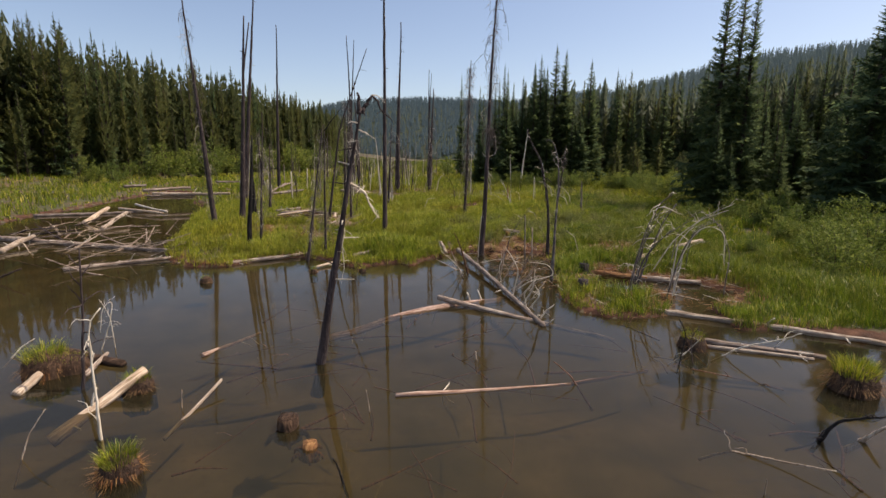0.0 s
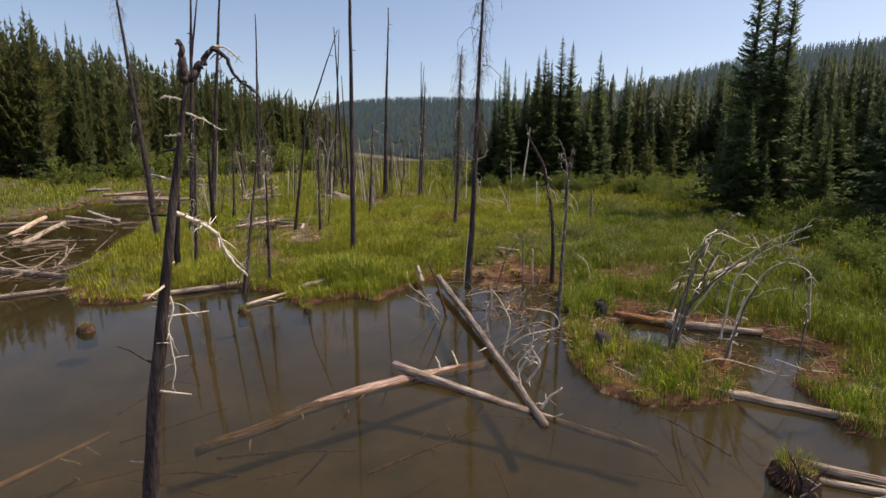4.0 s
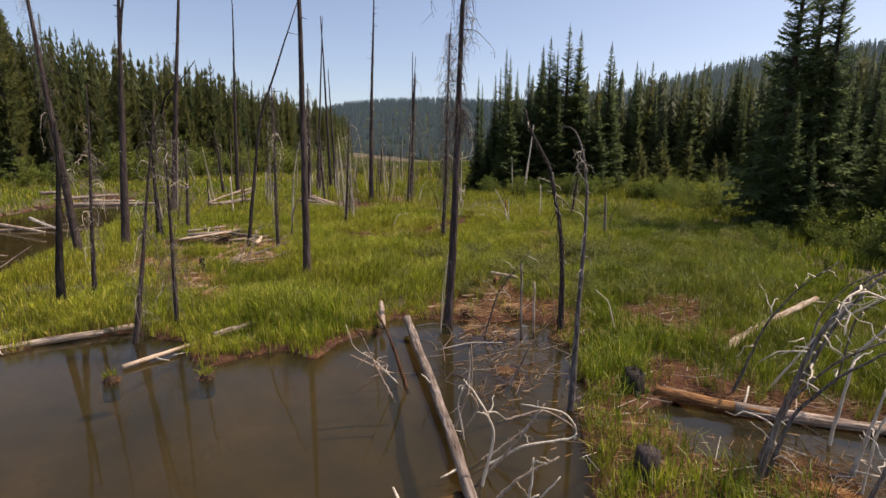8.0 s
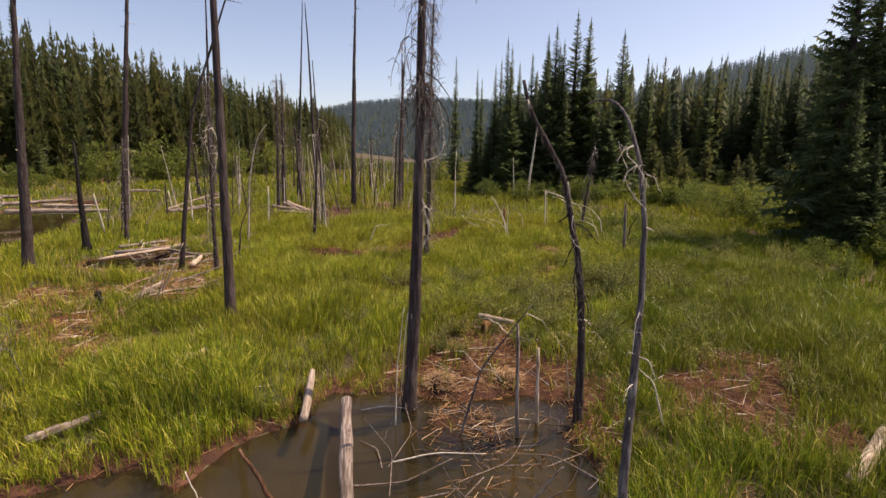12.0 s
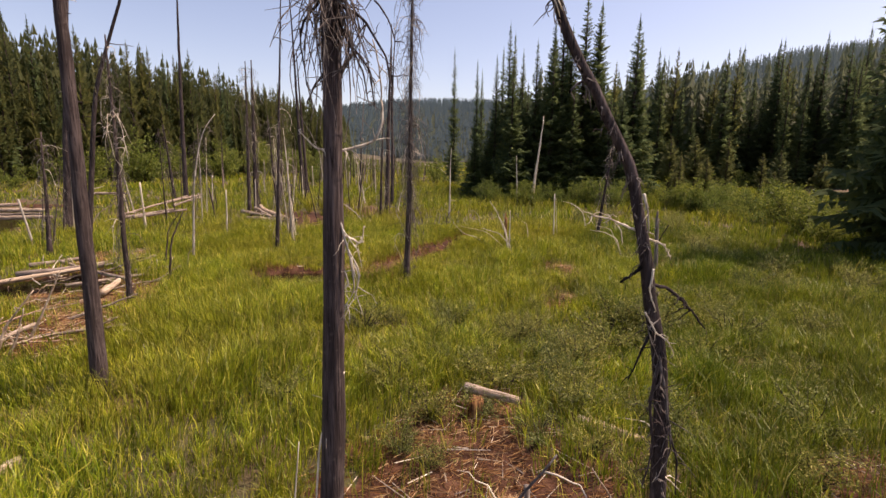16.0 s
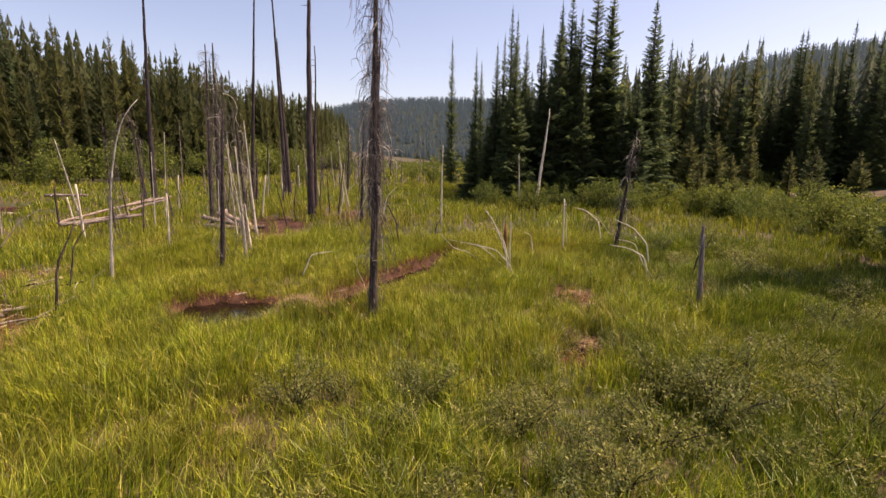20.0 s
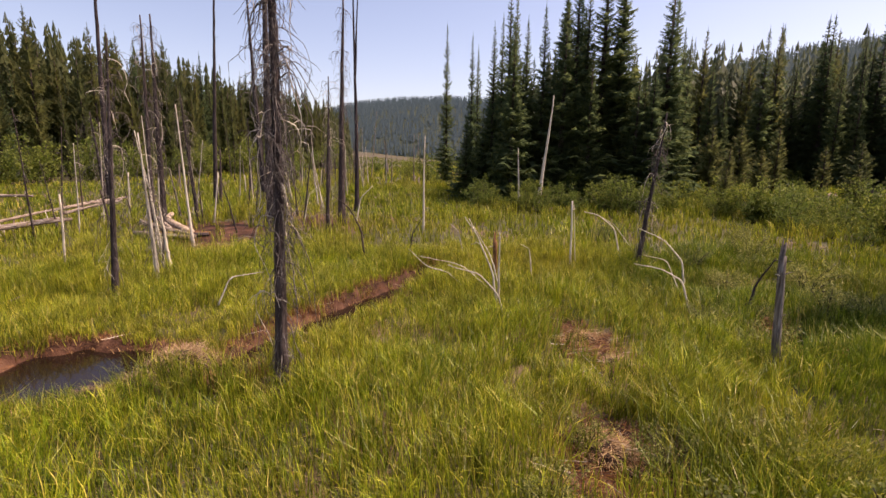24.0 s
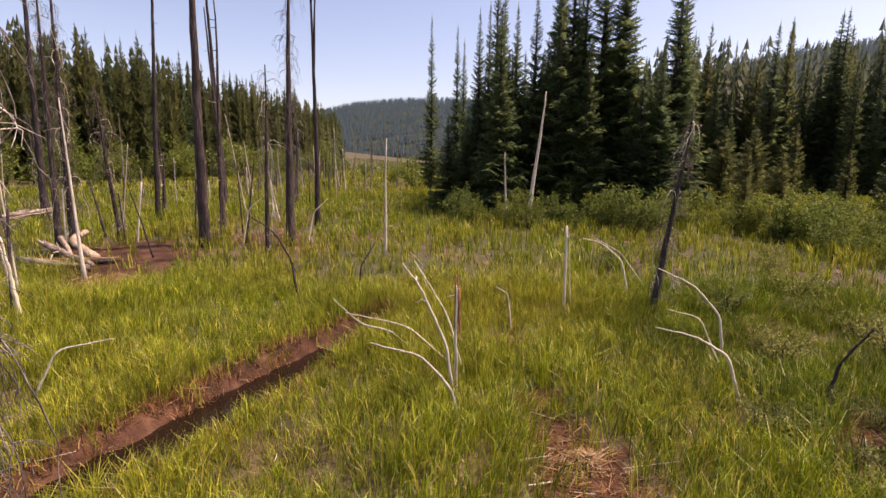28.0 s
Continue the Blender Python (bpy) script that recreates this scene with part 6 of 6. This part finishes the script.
for x, y, s in ((3.2, 22.6, 1.0), (2.5, 22.9, 0.9), (4.6, 23.3, 1.0), (5.4, 24.3, 1.1), (3.8, 24.6, 0.8), (6.4, 24.8, 1.2), (7.0, 25.6, 1.1), (5.8, 25.4, 1.0), (6.9, 23.6, 1.0), (7.8, 24.4, 1.1), (4.3, 21.9, 0.9),
                (2.2, 21.6, 0.8), (3.0, 24.0, 0.8), (8.3, 26.2, 1.0), (9.4, 33.0, 1.0), (10.5, 31.5, 1.1), (11.2, 33.2, 1.2), (10.2, 28.2, 1.0), (9.6, 25.0, 1.0), (5.0, 27.2, 0.6), (4.4, 26.2, 0.7), (6.2, 27.2, 0.8),
                (7.9, 19.5, 0.7), (6.5, 20.4, 0.8), (7.2, 21.4, 0.9), (2.7, 26.0, 0.5), (1.9, 20.9, 0.6), (2.3, 20.6, 0.5), (4.2, 20.9, 0.7), (4.7, 20.4, 0.6), (3.6, 21.1, 0.6), (5.3, 21.0, 0.7), (11.5, 36.0, 1.1), (12.0, 30.0, 1.0)):
    shrub(x, y, s, True)


# ---- sedge ----
def sedge(name, count, area, tuft, ln, width, mat, label, seed, keep=None, lean=0.35, gap=0.06, spread=0.06, wade=0.03):
    """Tufts of bent blades, in one sheet. area: (x0, x1, y0, y1); keep: how many stay, 0 to 1, at each place."""
    r = np.random.RandomState(seed)
    x, y = r.uniform(area[0], area[1], count), r.uniform(area[2], area[3], count)
    z = ground_z(x, y)
    ok = z > wade
    for poly in (DITCH, POOL, RUBBLE_POOL):
        ok &= edge_far(poly, x, y) > gap + 0.1 * waves(x, y, 7.0, 31)
    ok &= r.rand(count) > bare(x, y) * 0.93
    if keep is not None:
        ok &= r.rand(count) < keep(x, y)
    x, y, z = x[ok], y[ok], z[ok]
    n = len(x)
    wet = np.minimum(edge_far(DITCH, x, y), edge_far(POOL, x, y))
    low = np.clip(0.55 + 0.4 * edge_far(POND, x, y), 0.55, 1) if x.max() < 14 and y.min() < 20 else 1
    tall = low * np.clip(0.62 + 0.8 * wet, 0.62, 1) * (0.75 + 0.35 * waves(x, y, 0.9, 21) + 0.2 * waves(x, y, 3.0, 22)).clip(0.35, 1.3)
    X = (x[:, None] + r.normal(0, spread, (n, tuft))).ravel()
    Y = (y[:, None] + r.normal(0, spread, (n, tuft))).ravel()
    Z = np.repeat(z, tuft) - 0.04
    m = n * tuft
    L = ln * r.uniform(0.55, 1.2, m) * np.repeat(tall, tuft)
    a = r.uniform(0, 6.283, m) * 0.8 + np.repeat(2.2 * waves(x, y, 0.5, 23), tuft)
    bendy = lean * r.uniform(0.1, 1.6, m) * L
    dx, dy = np.cos(a) * bendy, np.sin(a) * bendy
    b = r.uniform(0, 6.283, m)
    w = width * r.uniform(0.6, 1.3, m)
    wx, wy = np.cos(b) * w, np.sin(b) * w
    P = np.stack([np.stack([X - wx, Y - wy, Z], 1), np.stack([X + wx, Y + wy, Z], 1),
                  np.stack([X + dx * 0.35 - wx * 0.8, Y + dy * 0.35 - wy * 0.8, Z + L * 0.6], 1), np.stack([X + dx * 0.35 + wx * 0.8, Y + dy * 0.35 + wy * 0.8, Z + L * 0.6], 1),
                  np.stack([X + dx, Y + dy, Z + L * (1 - 0.25 * np.minimum(1, bendy / L))], 1)], 1).reshape(-1, 3)
    k = np.arange(m)[:, None] * 5
    T = np.concatenate([k + [0, 1, 3], k + [0, 3, 2], k + [2, 3, 4]], 1).reshape(-1, 3)
    return tagged(part(name, mesh_np(name, P, T, mat)), label, "grass", kind="stuff")


def lush(x, y):
    """The greener, wetter sedge on the side of the willows."""
    edge = np.interp(y, [10, 18, 25, 37], [3.6, 4.6, 6.8, 8.2]) + 1.2 * waves(x, y, 0.8, 51)
    return np.clip((x - edge) / 2.0 + 0.5, 0, 1)


def sunny(x, y):
    return 1 - lush(x, y)


sedge("near_sedge", 24000, (-8, 12, 10.5, 25), 10, 0.66, 0.0056, M_GRASS, "dense green sedge blades at the pond shore", 1, sunny, lean=0.5)
sedge("mid_sedge", 22000, (-8, 13, 25, 37), 10, 0.66, 0.0048, M_GRASS, "dense yellow-green sedge meadow", 2, sunny, lean=0.5)
sedge("green_sedge", 28000, (2, 13, 10.5, 37), 10, 0.66, 0.0052, M_LUSH, "lush dark green sedge on the willow side", 11, lush, lean=0.5)
sedge("far_sedge", 15000, (-16, 32, 37, 62), 6, 0.7, 0.013, M_GRASS, "yellow-green sedge meadow further up the marsh", 3)
sedge("side_sedge", 7000, (-16, -8, 15, 37), 7, 0.62, 0.008, M_GRASS, "sedge between pools and fallen logs", 4)
sedge("right_sedge", 11000, (12, 28, 8, 37), 7, 0.62, 0.010, M_LUSH, "tall green sedge below the willows", 5)
sedge("bank_sedge", 10000, (-50, -16, 10, 70), 5, 0.7, 0.019, M_LUSH, "green sedge bank across the pool", 6)
sedge("upper_sedge", 6000, (-36, 24, 62, 140), 5, 0.8, 0.05, M_GRASS, "pale sedge flats far up the valley", 7)
sedge("valley_sedge", 5000, (-70, 40, 140, 420), 4, 0.9, 0.14, M_LUSH, "dull green sedge flats at the valley head", 8)


def near_water(x, y):
    e = np.minimum(np.minimum(np.abs(edge_far(POND, x, y)), np.abs(edge_far(DITCH, x, y))), np.abs(edge_far(POOL, x, y)))
    return np.clip(1.1 - e / 0.45, 0.07, 1)


sedge("shore_straw", 17000, (-10, 12, 10.5, 37), 6, 0.36, 0.005, M_STRAW, "rusty dead sedge straw along banks and ditches", 9, near_water, 0.9, 0.0)


sedge("ditch_straw", 9000, (-3.2, 3.6, 27.4, 35.6), 7, 0.26, 0.006, M_STRAW, "rust-red dead sedge hanging over the ditch banks", 10,
      lambda x, y: np.clip(1.2 - np.abs(np.minimum(edge_far(DITCH, x, y), edge_far(POOL, x, y)) - 0.1) / 0.22, 0, 1), 1.1, -0.05)


def litter(name, count, mat, ln, width, seed, label, keep, flat=0.35, deep=-0.06):
    """Dead straw and twigs lying flat on the mud."""
    r = np.random.RandomState(seed)
    x, y = r.uniform(-10, 12, count * 6), r.uniform(10.5, 37, count * 6)
    ok = (r.rand(count * 6) < keep(x, y)) & (ground_z(x, y) > deep)
    x, y = x[ok][:count], y[ok][:count]
    n = len(x)
    a, L, w = r.uniform(0, 6.283, n), ln * r.uniform(0.4, 1.4, n), width * r.uniform(0.6, 1.4, n)
    d = np.stack([np.cos(a) * L, np.sin(a) * L, r.uniform(-0.05, flat, n) * L], 1)
    q = np.stack([-np.sin(a) * w, np.cos(a) * w, 0 * a], 1)
    up = np.stack([0 * a, 0 * a, 1.5 * w], 1)
    base = np.stack([x, y, np.maximum(ground_z(x, y), 0.0) + 0.01], 1)
    P = np.stack([base - q, base + q, base + up, base + d - 0.5 * q, base + d + 0.5 * q, base + d + 0.5 * up], 1).reshape(-1, 3)
    k = np.arange(n)[:, None] * 6
    T = np.concatenate([k + [0, 2, 5], k + [0, 5, 3], k + [2, 1, 4], k + [2, 4, 5]], 1).reshape(-1, 3)
    return tagged(part(name, mesh_np(name, P, T, mat)), label, "plant litter", kind="stuff")


litter("straw_litter", 26000, M_STRAW, 0.16, 0.004, 41, "rusty straw litter lying on the red mud", lambda x, y: np.maximum(bare(x, y), 0.12 * near_water(x, y)))
litter("thatch_litter", 16000, M_THATCH, 0.2, 0.005, 43, "pale trampled thatch lying over the bare patches", lambda x, y: 0.9 * bare(x, y) * (waves(x, y, 2.2, 44) > -0.25))
litter("twig_litter", 900, M_SILVER, 0.4, 0.006, 42, "thin bleached twigs scattered over mud and sedge", lambda x, y: np.maximum(0.8 * bare(x, y), 0.05))


def shallows(x, y):
    """The muddy shallows of the inlet and behind the islet."""
    return np.maximum(np.clip(1.5 - np.hypot((x - 2.5) / 1.3, (y - 17.0) / 2.4), 0, 1), np.clip(1.5 - np.hypot((x - 6.2) / 1.2, (y - 13.7) / 1.0), 0, 1)) * (0.35 + 0.65 * (waves(x, y, 3.0, 61) > 0))


litter("shallows_straw", 5000, M_STRAW, 0.16, 0.005, 45, "rusty straw drifted together in the muddy shallows", shallows, 0.2, -0.3)
litter("shallows_thatch", 2200, M_THATCH, 0.22, 0.006, 46, "pale dead sedge adrift in the muddy shallows", shallows, 0.25, -0.3)
litter("shallows_twigs", 500, M_GREY, 0.5, 0.008, 47, "grey twigs lying in the muddy shallows", shallows, 0.3, -0.3)
sedge("shallows_sedge", 1500, (0.8, 7.6, 12.4, 19.6), 5, 0.34, 0.0056, M_LUSH, "thin young sedge rising from the muddy shallows", 48, lambda x, y: 0.5 * shallows(x, y), 0.4, 0.06, 0.05, -0.12)
